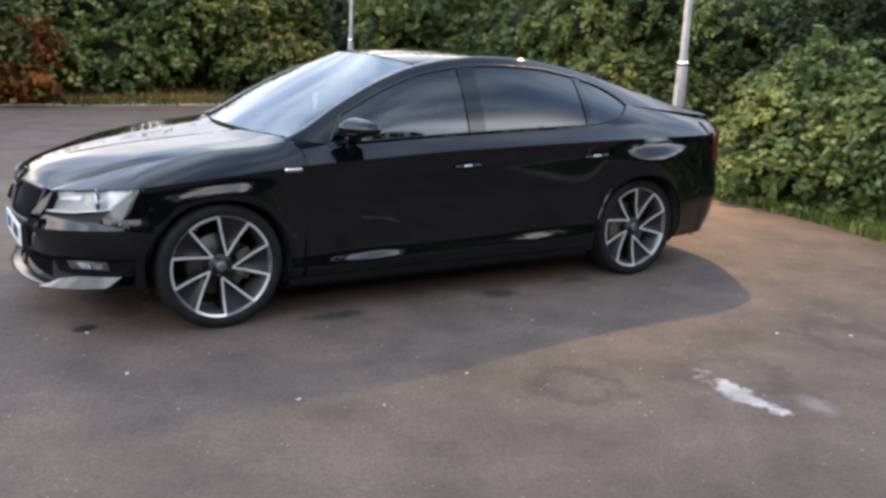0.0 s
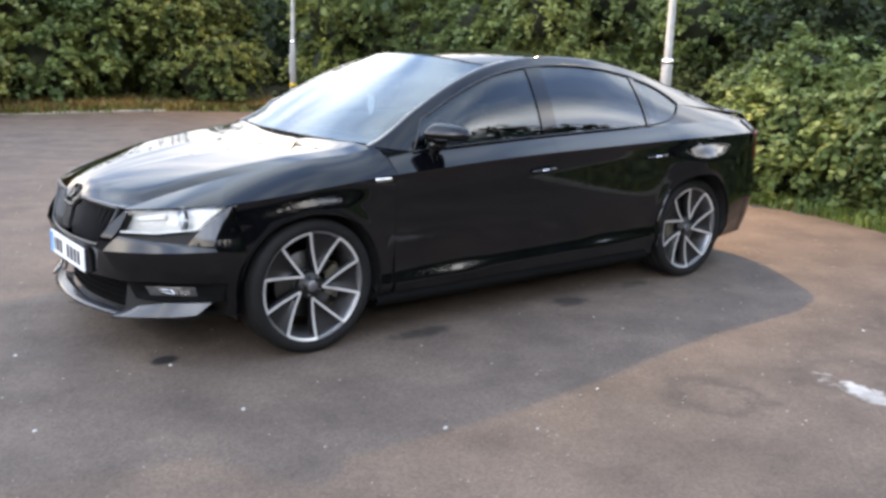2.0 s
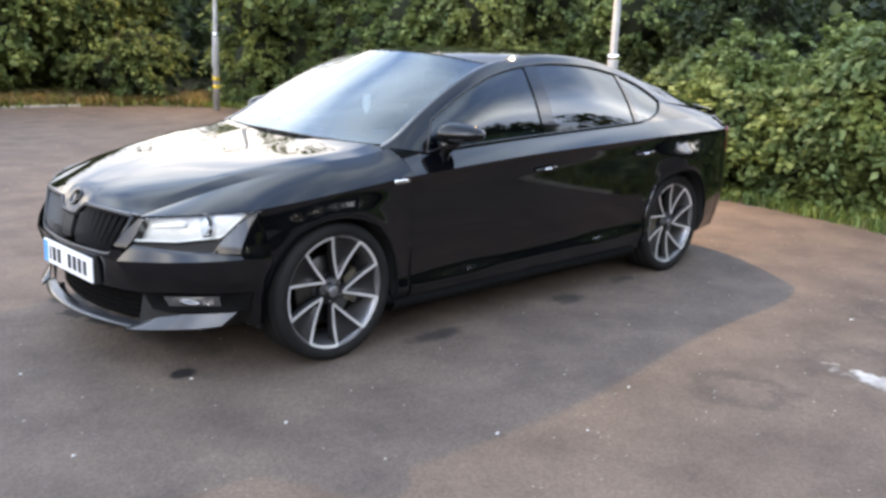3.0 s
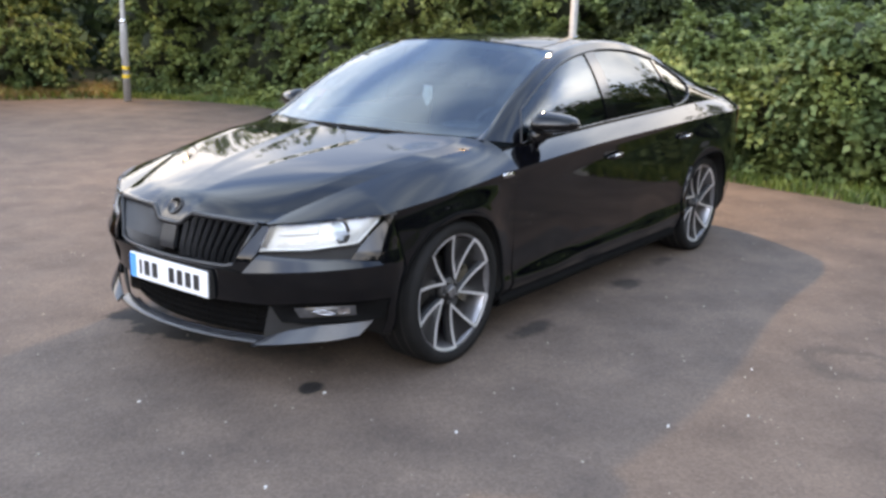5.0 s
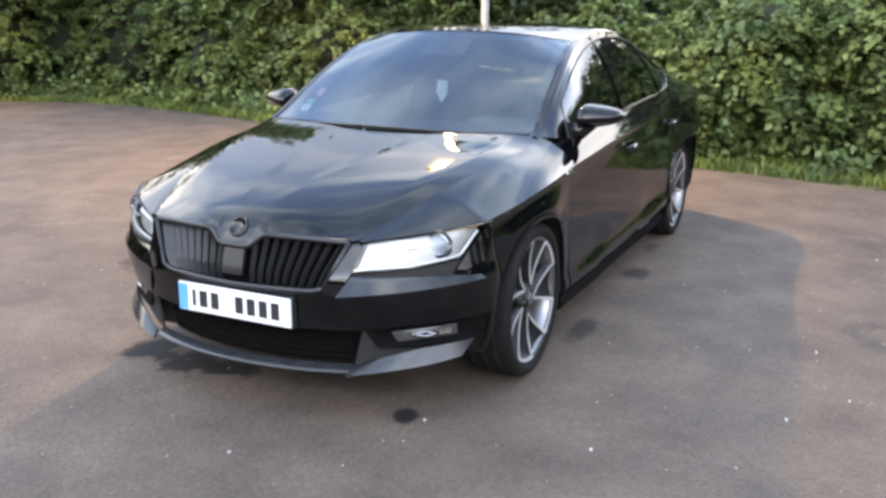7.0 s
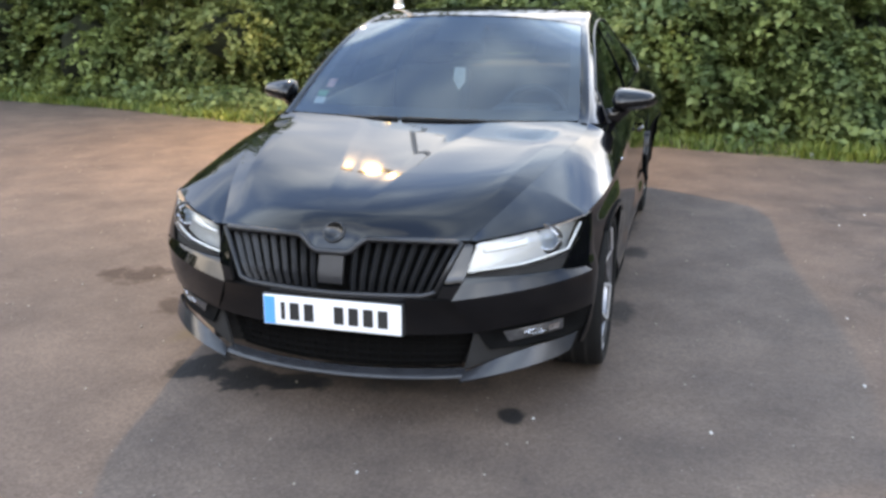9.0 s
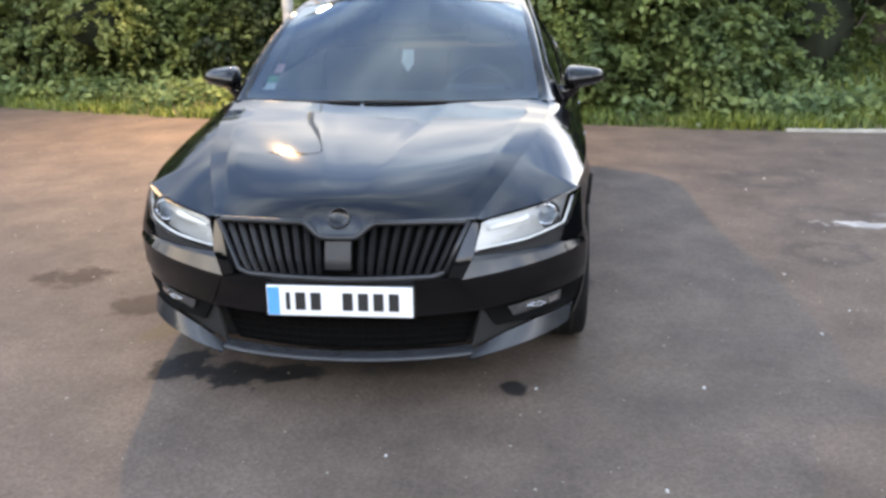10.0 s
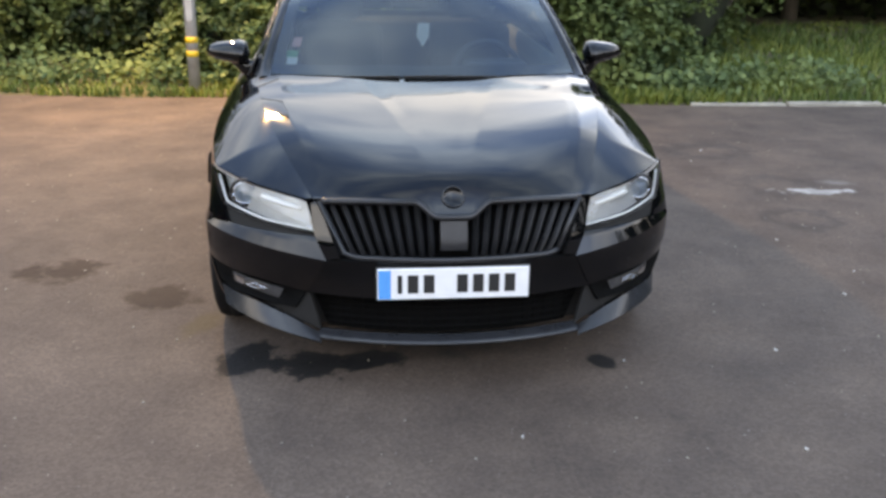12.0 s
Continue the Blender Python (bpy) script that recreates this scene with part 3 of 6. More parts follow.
def half_width(x, z):
    """The body's half width at a place along it and a height, from sill to roof rail."""
    x, z = np.broadcast_arrays(np.asarray(x, float), np.asarray(z, float))
    yt, zt, yw, zw, yr, zr = TORN(x, 1), TORN(x, 2), BELT(x, 1), BELT(x, 2), RAIL(x, 1), RAIL(x, 2)
    mid = np.clip((x + 0.95) / 0.5, 0, 1) * np.clip((1.02 - x) / 0.5, 0, 1)
    sill = 0.15 + 0.60 * np.clip((np.abs(x - 0.02) - 0.32) / 0.25, 0, 1)
    zb = 0.275 + 0.035 * np.clip((x + 0.9) / 1.8, 0, 1)
    kz = np.stack([zb * 0 + 0.14, zb - 0.03, zb, zb + 0.075, zb * 0 + 0.55, zt - 0.10 - 0.045 * np.exp(-((x - 1.50) / 0.30) ** 2), zt - 0.025, zt], 0)
    ky = np.stack([yt - 0.075, yt - 0.012 + 0.016 * mid * (sill - 0.15), yt + 0.004 + 0.016 * mid * (sill - 0.15), yt - 0.012 - 0.014 * mid * sill, yt - 0.012, yt - 0.013, yt - 0.008, yt], 0)
    haunch = np.clip((-0.98 - x) / 0.35, 0, 1) + 0.85 * np.clip((x - 1.12) / 0.30, 0, 1) * np.clip((2.1 - x) / 0.3, 0, 1)
    haunch = haunch * haunch * (3 - 2 * haunch)
    rear_arch, front_arch = np.exp(-((x - 1.50) / 0.30) ** 2), np.exp(-((x + 1.36) / 0.26) ** 2)
    for i, d, e, k in ((3, 0.022, 0.0, 0.0), (4, 0.030, 0.014, 0.006), (5, 0.022, 0.064, 0.009), (6, 0.006, 0.013, 0.003)):
        ky[i] = ky[i] + d * haunch + e * rear_arch + k * front_arch
    low = np.zeros_like(x)
    for i in range(len(kz) - 1):
        t = np.clip((z - kz[i]) / (kz[i + 1] - kz[i]), 0, 1)
        sm = t * t * (3 - 2 * t) * 0.5 + t * 0.5
        low = np.where((z >= kz[i]) & (z <= kz[i + 1] + 1e-9), ky[i] + (ky[i + 1] - ky[i]) * sm, low)
    low = np.where(z < 0.14, yt - 0.075, low)
    t1 = np.clip((z - zt) / np.maximum(zw - zt, 1e-3), 0, 1)
    shoulder = yt + (yw - yt) * (0.88 * t1 + 0.12 * t1 ** 2)
    t2 = np.clip((z - zw) / np.maximum(zr - zw, 1e-3), 0, 1)
    upper = yw + (yr - yw) * t2 + 0.095 * t2 * (1 - t2) * np.clip((zr - zw) / 0.3, 0, 1)
    y = np.where(z <= zt, low, np.where(z <= zw, shoulder, upper))
    for cx in (-1.4205, 1.4205):
        r = np.hypot(x - cx, z - 0.33)
        y = y + 0.004 * np.exp(-((r - 0.385) / 0.045) ** 2) * (z < zt)
    return y


def side(pts, sgn, out=0.0):
    """Plan points (x, z) laid on the body's side; sgn -1 is the car's left."""
    y = half_width(pts[..., 0], pts[..., 1]) + out
    return np.stack([pts[..., 0], sgn * y, pts[..., 1]], -1)


NX = -1.72


def nose(y, z, out=0.0):
    """The front face: the x at a sideways place and height, bowed like an ellipse."""
    y, z = np.broadcast_arrays(np.asarray(y, float), np.asarray(z, float))
    depth = np.interp(z, [0.15, 0.22, 0.45, 0.57, 0.69, 0.74, 0.80], [0.55, 0.568, 0.558, 0.566, 0.53, 0.505, 0.45])
    wide = np.interp(z, [0.15, 0.25, 0.36, 0.45, 0.60, 0.75], [0.825, 0.862, 0.898, 0.91, 0.90, 0.872])
    t = np.clip(np.abs(y) / wide, 0, 0.9995)
    c = np.sqrt(1 - t * t)
    x = NX - depth * c
    nx, ny = -c / depth, np.sign(y) * t / wide
    ln = np.hypot(nx, ny)
    return np.stack([x + out * nx / ln, y + out * ny / ln, z], -1)


TAIL_Z, TAIL_Y = [0.2, 0.5, 0.85, 0.945, 1.0, 1.02], [0.83, 0.872, 0.873, 0.877, 0.795, 0.760]


def tail(y, z, out=0.0):
    y, z = np.broadcast_arrays(np.asarray(y, float), np.asarray(z, float))
    depth = np.interp(z, [0.2, 0.35, 0.50, 0.62, 0.98], [0.41, 0.53, 0.57, 0.555, 0.51])
    wide = np.interp(z, TAIL_Z, TAIL_Y)
    t = np.clip(np.abs(y) / wide, 0, 0.9995)
    return np.stack([1.95 + (depth + out) * (1 - t ** 2.5) ** 0.4, y, z], -1)


def on_nose(outline, n=24, m=10, sgn=1, out=0.0, dish=0.0):
    """A patch on the front face between four corner lines given as (y, z)."""
    p = coons(*[np.asarray(o, float) for o in outline], n, m)
    bulge = dish * 16 * (np.linspace(0, 1, n) * (1 - np.linspace(0, 1, n)))[None] * (np.linspace(0, 1, m) * (1 - np.linspace(0, 1, m)))[:, None]
    return nose(sgn * p[..., 0], p[..., 1], out + bulge)


car = new("car")
tagged(car, "glossy black liftback with tinted windows and two-tone alloy wheels", "car")


def panel(name, sheets, mat=PAINT, parent=car, label="", thick=0.012):
    v, f = joined(*sheets)
    return piece(name, v, f, mat, parent, label, thick=thick)


def arc(cx, r, a0, a1, n=40, cz=0.33):
    a = np.radians(np.linspace(a0, a1, n))
    return np.stack([cx + r * np.cos(a), cz + r * np.sin(a)], -1)


def row_xz(row, x0, x1, n=40, dz=0.0):
    x = np.linspace(x0, x1, n)
    return np.stack([x, row(x, 2) + dz], -1)


# window opening, (x, z): lower line and upper line from the mirror corner to the rear tip
DLO_LOW = np.vstack([row_xz(BELT, -0.80, 0.98, 40, 0.010), curve([(0.98, BELT(0.98, 2) + 0.010), (1.15, 1.030), (1.29, 1.070), (1.385, 1.132)], 20)])
DLO_TOP = np.vstack([[(-0.80, BELT(-0.80, 2) + 0.010)], row_xz(RAIL, -0.70, 1.0, 50, -0.028), curve([(1.0, RAIL(1.0, 2) - 0.028), (1.2, 1.245), (1.32, 1.185), (1.385, 1.132)], 16)])


def pillar(x):
    """How much broader the painted strip grows beside the rear window."""
    a, b = np.clip((x - 1.12) / 0.5, 0, 1), np.clip((x - 1.80) / 0.42, 0, 1)
    return 0.13 * a * a * (3 - 2 * a) * (1 - b * b * (3 - 2 * b))


def rail_lift(x):
    """How far the rail's inner edge stands above its outer one, sinking into the boot."""
    return np.clip((x + 1.02) / 0.4, 0, 1) * (1 - np.clip((x - 1.75) / 0.50, 0, 1))


def cut(line, x0, x1, n=30):
    x = np.linspace(x0, x1, n)
    return np.stack([x, np.interp(x, line[:, 0], line[:, 1])], -1)


for sgn in (-1, 1):
    fl = sgn < 0
    # wing: below the shoulder crease, and the rounded top up to the bonnet
    front = [(-1.747, 0.50), (-1.80, TORN(-1.80, 2))]
    rear = [(-1.072, 0.20), (-0.985, 0.20), (-0.9568, 0.5), (-0.9568, TORN(-0.9568, 2))]
    low = coons(arc(-1.4205, 0.372, 152, -20), row_xz(TORN, -1.80, -0.9568), front, rear, 70, 22)
    head = curve([(-2.165, 0.500, 0.703), (-2.02, 0.690, 0.727), (-1.84, 0.842, 0.746)], 20)
    xs = np.linspace(-1.80, -0.957, 40)
    lower = np.vstack([head, np.stack([xs, TORN(xs, 1), TORN(xs, 2)], -1)])
    xs = np.linspace(-2.16, -0.998, 60)
    upper = np.stack([xs, RAIL(xs, 1), RAIL(xs, 2)], -1)
    t = np.linspace(0, 1, 70)
    a, b = along(lower, t), along(upper, t)
    w = np.linspace(0, 1, 12)[:, None, None]
    top = a[None] * (1 - w) + b[None] * w + np.array([0, 0.010, 0.010]) * (4 * w * (1 - w)) * np.clip(t * 1.6, 0.1, 1)[None, :, None]
    top = top * np.array([1, sgn, 1])
    panel("wing", [grid(side(low, sgn), not fl), grid(top, not fl)])
    tip = np.array([[(-0.995, 0.832), (-0.957, 0.834)], [(-1.005, 0.87), (-0.957, 0.87)], [(-1.01, 0.912), (-0.957, 0.912)]])
    v, f = grid(side(tip, sgn, -0.004), not fl)
    piece("wing_tip", v, f, PAINT, car, thick=0.008)
    # front door
    r1 = [(0.1455, 0.235), (0.1455, TORN(0.1455, 2))]
    low = coons([(-0.9555, 0.235), (0.1455, 0.235)], row_xz(TORN, -0.9555, 0.1455), [(-0.9555, 0.235), (-0.9555, TORN(-0.9555, 2))], r1, 60, 34)
    up = coons(row_xz(TORN, -0.9555, 0.1455), row_xz(BELT, -0.9555, 0.1455), [(-0.9555, TORN(-0.9555, 2)), (-0.9555, BELT(-0.9555, 2))], [(0.1455, TORN(0.1455, 2)), (0.1455, BELT(0.1455, 2))], 60, 8)
    door = panel("front_door", [grid(side(low, sgn), not fl), grid(side(up, sgn), not fl)])
    # rear door
    rr = [(0.985, 0.235), (1.005, 0.40), (1.065, 0.60), (1.135, 0.78), (1.15, TORN(1.15, 2))]
    low = coons([(0.1467, 0.235), (0.985, 0.235)], row_xz(TORN, 0.1467, 1.15), [(0.1467, 0.235), (0.1467, TORN(0.1467, 2))], rr, 50, 34)
    up = coons(row_xz(TORN, 0.1467, 1.15), row_xz(BELT, 0.1467, 1.15), [(0.1467, TORN(0.1467, 2)), (0.1467, BELT(0.1467, 2))], [(1.15, TORN(1.15, 2)), (1.15, BELT(1.15, 2))], 50, 8)
    rdoor = panel("rear_door", [grid(side(low, sgn), not fl), grid(side(up, sgn), not fl)])
    # rear quarter
    bottom = np.vstack([[(0.9865, 0.20)], arc(1.4205, 0.372, 200, 28), [(2.05, 0.585)]])
    left = [(0.9865, 0.20), (0.9865, 0.235), (1.0065, 0.40), (1.0665, 0.60), (1.1365, 0.78), (1.1515, TORN(1.1515, 2))]
    low = coons(bottom, row_xz(TORN, 1.1515, 2.05), left, [(2.05, 0.585), (2.05, TORN(2.05, 2))], 70, 24)
    up = coons(row_xz(TORN, 1.1515, 2.05), row_xz(BELT, 1.1515, 2.05), [(1.1515, TORN(1.1515, 2)), (1.1515, BELT(1.1515, 2))], [(2.05, TORN(2.05, 2)), (2.05, BELT(2.05, 2))], 50, 8)
    panel("rear_quarter", [grid(side(low, sgn), not fl), grid(side(up, sgn), not fl)])
    # dark seals behind the shut lines
    seam = lambda x: np.stack([np.full(24, x), np.linspace(0.24, float(BELT(x, 2)), 24)], -1)
    for ln in (seam(0.146), seam(-0.956), np.array(rr), row_xz(BELT, -1.0, -0.74, 12, -0.002)):
        v, f = tube(side(np.asarray(along(ln, np.linspace(0, 1, 24))), sgn, -0.020), 0.012, 6)
        piece("door_seal", v, f, DEEP, car)
    # window surround and pillars
    xi, xo = np.linspace(-0.80, 1.2, 76), np.linspace(1.2, 2.25, 30)[1:]
    xo = np.r_[np.interp(xi, [-0.80, -0.5, 1.2], [-1.0, -0.5, 1.2]), xo]
    xi = np.r_[xi, np.linspace(1.2, 1.385, 30)[1:]]
    inner_b, inner_t = (np.stack([xi, np.interp(xi, q[:, 0], q[:, 1])], -1) for q in (DLO_LOW, DLO_TOP))
    outer_b = np.stack([xo, BELT(xo, 2)], -1)
    outer_t = np.stack([xo, RAIL(xo, 2)], -1)
    w = np.linspace(0, 1, 6)[:, None, None]
    sb, st = outer_b[None] * (1 - w) + inner_b[None] * w, inner_t[None] * (1 - w) + outer_t[None] * w
    panel("window_surround", [grid(side(sb, sgn), not fl), grid(side(st, sgn), not fl)], PAINT)
    # glazing, set in a little
    def pane(name, x0, x1, mat, into):
        lo, hi = cut(DLO_LOW, x0, x1), cut(DLO_TOP, x0, x1)
        g = coons(lo, hi, [lo[0], hi[0]], [lo[-1], hi[-1]], 30, 14)
        v, f = grid(side(g, sgn, -0.007), not fl)
        return piece(name, v, f, mat, into, thick=0.004)
    pane("window_pane", -0.80, 0.10, SIDEGLASS, door)
    pane("window_pane", 0.20, 0.995, PRIVACY, rdoor)
    pane("quarter_window", 1.025, 1.385, PRIVACY, car)
    for name, x0, x1, lab in (("centre_pillar", 0.094, 0.206, "gloss black pillar between the side windows"), ("window_divider", 0.988, 1.032, "")):
        lo, hi = cut(DLO_LOW, x0, x1, 4), cut(DLO_TOP, x0, x1, 4)
        g = coons(lo, hi, [lo[0], hi[0]], [lo[-1], hi[-1]], 4, 14)
        v, f = grid(side(g, sgn, 0.001), not fl)
        piece(name, v, f, PIANO, car, lab, thick=0.02)
    v, f = tube(side(DLO_LOW, sgn, 0.002), 0.006)
    piece("window_trim", v, f, PIANO, car, "gloss black strip under the side windows")
    v, f = tube(side(DLO_TOP, sgn, 0.001), 0.006)
    piece("window_seal", v, f, SATIN, car)
    # roof rail, from bonnet corner to boot
    xs = np.linspace(-1.02, 2.25, 120)
    r0 = np.stack([xs, RAIL(xs, 1), RAIL(xs, 2)], -1)
    lift = rail_lift(xs)
    r2 = r0 + np.stack([0 * xs, -0.050 - pillar(xs), 0.022 * lift + 0.006 * (xs < 0) * (1 - lift) + 0.10 * pillar(xs)], -1)
    r1 = (r0 + r2) / 2 + np.stack([0 * xs, 0.006 + 0 * xs, 0.007 + 0 * xs], -1)
    w = np.linspace(0, 1, 7)[:, None, None]
    g = (1 - w) ** 2 * r0[None] + 2 * w * (1 - w) * (2 * r1 - (r0 + r2) / 2)[None] + w ** 2 * r2[None]
    v, f = grid(g * np.array([1, sgn, 1]), not fl)
    piece("roof_rail", v, f, PAINT, car, thick=0.012)
    # side skirt
    xs = np.linspace(-1.06, 1.0, 50)
    prof = [(0.275, -0.05), (0.262, -0.034), (0.232, -0.014), (0.215, 0.006), (0.185, 0.004), (0.165, -0.03), (0.16, -0.12)]
    g = np.stack([np.stack([xs, sgn * (half_width(xs, 0.24) + d), xs * 0 + z], -1) for z, d in prof[::-1]], 0)
    v, f = grid(g, not fl)
    piece("side_skirt", v, f, DEEP, car, thick=0.012)
    # wheel arch lips and liners
    for cx, a0, a1 in ((-1.4205, 168, -20), (1.4205, 200, 12)):
        ar = arc(cx, 0.370, a0, a1, 60)
        p = side(ar, sgn, -0.004)
        v, f = tube(p, 0.009)
        piece("arch_lip", v, f, DEEP, car)
        ar = arc(cx, 0.375, 200, -20, 40)
        g = np.stack([np.stack([ar[:, 0], 0 * ar[:, 0] + sgn * yy, ar[:, 1]], -1) for yy in (0.90, 0.80, 0.55)], 0)
        g[0, :, 1] = sgn * (half_width(ar[:, 0], ar[:, 1]) - 0.012)
        v, f = grid(g, fl)
        piece("arch_liner", v, f, MATT, car, "matt black wheel-arch liner", thick=0.006)
    # door handles
    for nm, hx, hz, into in (("front", 0.045, 0.800, door), ("rear", 1.005, 0.828, rdoor)):
        xs = np.linspace(-0.095, 0.095, 15)
        line = np.stack([hx + xs, sgn * (half_width(hx + xs, hz) + 0.026 * (1 - (xs / 0.1) ** 4)), hz + 0.004 * xs / 0.1], -1)
        v, f = tube(line, 0.014 * np.clip(1.15 - (xs / 0.1) ** 6, 0.5, 1), 10, 0.7)
        hd = piece("door_handle", v, f, PAINT, into)
        v, f = tube(line[4:9] + np.array([0, sgn * 0.006, 0.006]), 0.006, 8)
        piece("handle_cap", v, f, CHROME, into, "small chrome insert on the handle")
    # wing badge
    xs = np.linspace(-1.085, -0.985, 6)
    v, f = tube(np.stack([xs, sgn * (half_width(xs, 0.815) + 0.004), xs * 0 + 0.818], -1), 0.011, 8, 0.4)
    piece("wing_badge", v, f, CHROME, car, "small chrome plaque on the front wing")
    # mirror: foot and tapered housing
    u, w = np.meshgrid(np.linspace(0, 2 * np.pi, 28, endpoint=True), np.linspace(0, 1, 15))
    taper = np.sqrt(np.clip(1 - (w * 2 - 1) ** 6, 0, 1)) * (1.08 - 0.62 * w ** 1.6)
    cyy = 0.815 + 0.215 * w
    hx = -0.66 + 0.05 * w + np.where(np.cos(u) < 0, 0.115, 0.065) * np.cos(u) * taper
    hz = 1.020 + 0.010 * w + np.where(np.sin(u) > 0, 0.064, 0.052) * np.sin(u) * taper
    v, f = grid(np.stack([hx, sgn * cyy, hz], -1), fl)
    mir = piece("door_mirror", v, f, PIANO, car, "gloss black door mirror housing")
    w2, u2 = np.meshgrid(np.linspace(0, 1, 6), np.linspace(0, 2 * np.pi, 21))
    g = np.stack([-0.59 + 0.03 * 0 + 0.002 * w2 + 0 * u2, sgn * (0.915 + 0.075 * w2 * np.cos(u2)), 1.022 + 0.045 * w2 * np.sin(u2)], -1)
    v, f = grid(g, not fl)
    piece("mirror_glass", v, f, CHROME, mir, "mirror glass")
    v, f = tube(np.array([(-0.69, sgn * 0.79, 0.945), (-0.68, sgn * 0.83, 0.955), (-0.66, sgn * 0.87, 0.985), (-0.655, sgn * 0.89, 1.0)]), [0.05, 0.042, 0.034, 0.03], 10, 0.55)
    piece("mirror_foot", v, f, PIANO, mir)
    v, f = tube(np.array([(-0.745, sgn * 0.88, 1.0), (-0.74, sgn * 0.93, 1.003), (-0.715, sgn * 0.98, 1.008)]), 0.003, 6)
    piece("indicator", v, f, PIANO, mir)


# ---- bonnet, glass, roof, boot ----
def crown(centre, edge, nt=40, ns=61, px=2.0, pz=2.2, extra=None):
    """A sheet across the car between its middle line and its mirrored edge line."""
    t, s = np.linspace(0, 1, nt), np.linspace(-1, 1, ns)
    m, e = along(centre, t)[:, None], along(edge, t)[:, None]
    a = np.abs(s)[None, :]
    p = np.empty((nt, ns, 3))
    p[..., 0] = m[..., 0] + (e[..., 0] - m[..., 0]) * a ** px
    p[..., 1] = e[..., 1] * s[None]
    p[..., 2] = m[..., 2] + (e[..., 2] - m[..., 2]) * a ** pz
    if extra:
        p[..., 2] += extra(t[:, None], a)
    return p


def rail_inner(x0, x1, n=40):
    xs = np.linspace(x0, x1, n)
    lift = rail_lift(xs)
    return np.stack([xs, RAIL(xs, 1) - 0.050 - pillar(xs), RAIL(xs, 2) + 0.022 * lift + 0.006 * (xs < 0) * (1 - lift) + 0.10 * pillar(xs)], -1)


xs = np.linspace(-2.16, -1.005, 50)
bon_edge = np.stack([xs, RAIL(xs, 1) - 0.0005, RAIL(xs, 2)], -1)
bon_mid = curve([(-2.255, 0, 0.690), (-2.205, 0, 0.755), (-2.10, 0, 0.800), (-1.90, 0, 0.850), (-1.6, 0, 0.900), (-1.13, 0, 0.962)], 60)


def bonnet_crease(t, a):
    """A fold flaring from each side of the badge to the screen, and a raised shoulder that drops to the wing."""
    k = 0.10 + 0.30 * np.clip(t, 0, 1)
    fold = np.clip(1 - np.where(a < k, (k - a) / 0.10, (a - k) / 0.36), 0, 1) ** 1.4
    shoulder = np.clip((1 - a) / 0.13, 0, 1) * np.clip(a / 0.8, 0, 1) ** 2
    return (0.0030 * fold + 0.0130 * shoulder) * np.clip(t * 3 - 0.2, 0, 1) * (1 - 0.3 * t)


def prow_line(y):
    """Height of the bonnet's leading edge, dipping to a blunt point in the middle."""
    return np.interp(np.abs(y), [0, 0.055, 0.075, 0.100, 0.125, 0.30, 0.48], [0.667, 0.668, 0.676, 0.699, 0.715, 0.714, 0.706])


g = crown(bon_mid, bon_edge, 90, 141, 2.0, 2.1, bonnet_crease)
ys0 = g[0, :, 1]
lead = nose(ys0, prow_line(ys0), 0.008)
lead[:, 1] = ys0
bl = np.clip(np.linspace(0, 1, 90) / 0.11, 0, 1)[:, None, None]
bl = 1 - (1 - bl) ** 1.8
g = lead[None] * (1 - bl) + g * bl
panel("bonnet", [grid(g, True)])
SCREEN_MID = curve([(-1.115, 0, 0.972), (-0.86, 0, 1.115), (-0.58, 0, 1.264), (-0.30, 0, 1.403)], 40)
g = crown(SCREEN_MID, rail_inner(-0.995, -0.17), 61, 81, 2.0, 2.2)
v, f = grid(g, True)
screen = piece("windscreen", v, f, GLASS, car, "lightly tinted windscreen with stickers", thick=0.005)
under = g - np.array([-0.004, 0, 0.008])
for nm, sheets in (("screen_border", [under[0:7], under[-5:]]), ("sensor_patch", [under[44:58, 32:49]])):
    v, f = joined(*[grid(q, True) for q in sheets])
    piece(nm, v, f, MATT, screen, "black printed border" if nm == "screen_border" else "black patch round the mirror mount", thick=0.002)
for cols in (slice(0, 4), slice(-4, None)):
    v, f = grid(under[:, cols], True)
    piece("screen_border", v, f, MATT, screen, thick=0.002)
g = crown(curve([(-0.292, 0, 1.408), (-0.05, 0, 1.426), (0.25, 0, 1.436), (0.6, 0, 1.435), (0.95, 0, 1.403)], 40), rail_inner(-0.16, 1.03), 50, 51, 2.0, 2.4)
panel("roof", [grid(g, True)], PAINT)
g = crown(curve([(0.957, 0, 1.401), (1.2, 0, 1.362), (1.55, 0, 1.272), (1.86, 0, 1.160)], 40), rail_inner(1.04, 1.80), 40, 51, 2.0, 2.2)
v, f = grid(g, True)
ob = piece("rear_window", v, f, PRIVACY, car, thick=0.005)
ob.visible_shadow = False
g = crown(curve([(1.865, 0, 1.160), (2.1, 0, 1.105), (2.35, 0, 1.066), (2.460, 0, 1.058)], 40), rail_inner(1.81, 2.245, 30), 40, 51, 2.0, 2.2)
boot = panel("boot_lid", [grid(g, True)])
# lip along the lid's rear edge
rear, ahead = g[-1, 2:-2], g[-6, 2:-2]
prof = [ahead + np.array([0, 0, 0.002]), rear + np.array([0.006, 0, 0.012]), rear + np.array([0.020, 0, 0.004]), rear + np.array([0.012, 0, -0.016]), rear + np.array([-0.03, 0, -0.030])]
v, f = grid(np.stack(prof, 0), True)
piece("spoiler_lip", v, f, PAINT, boot, thick=0.004)
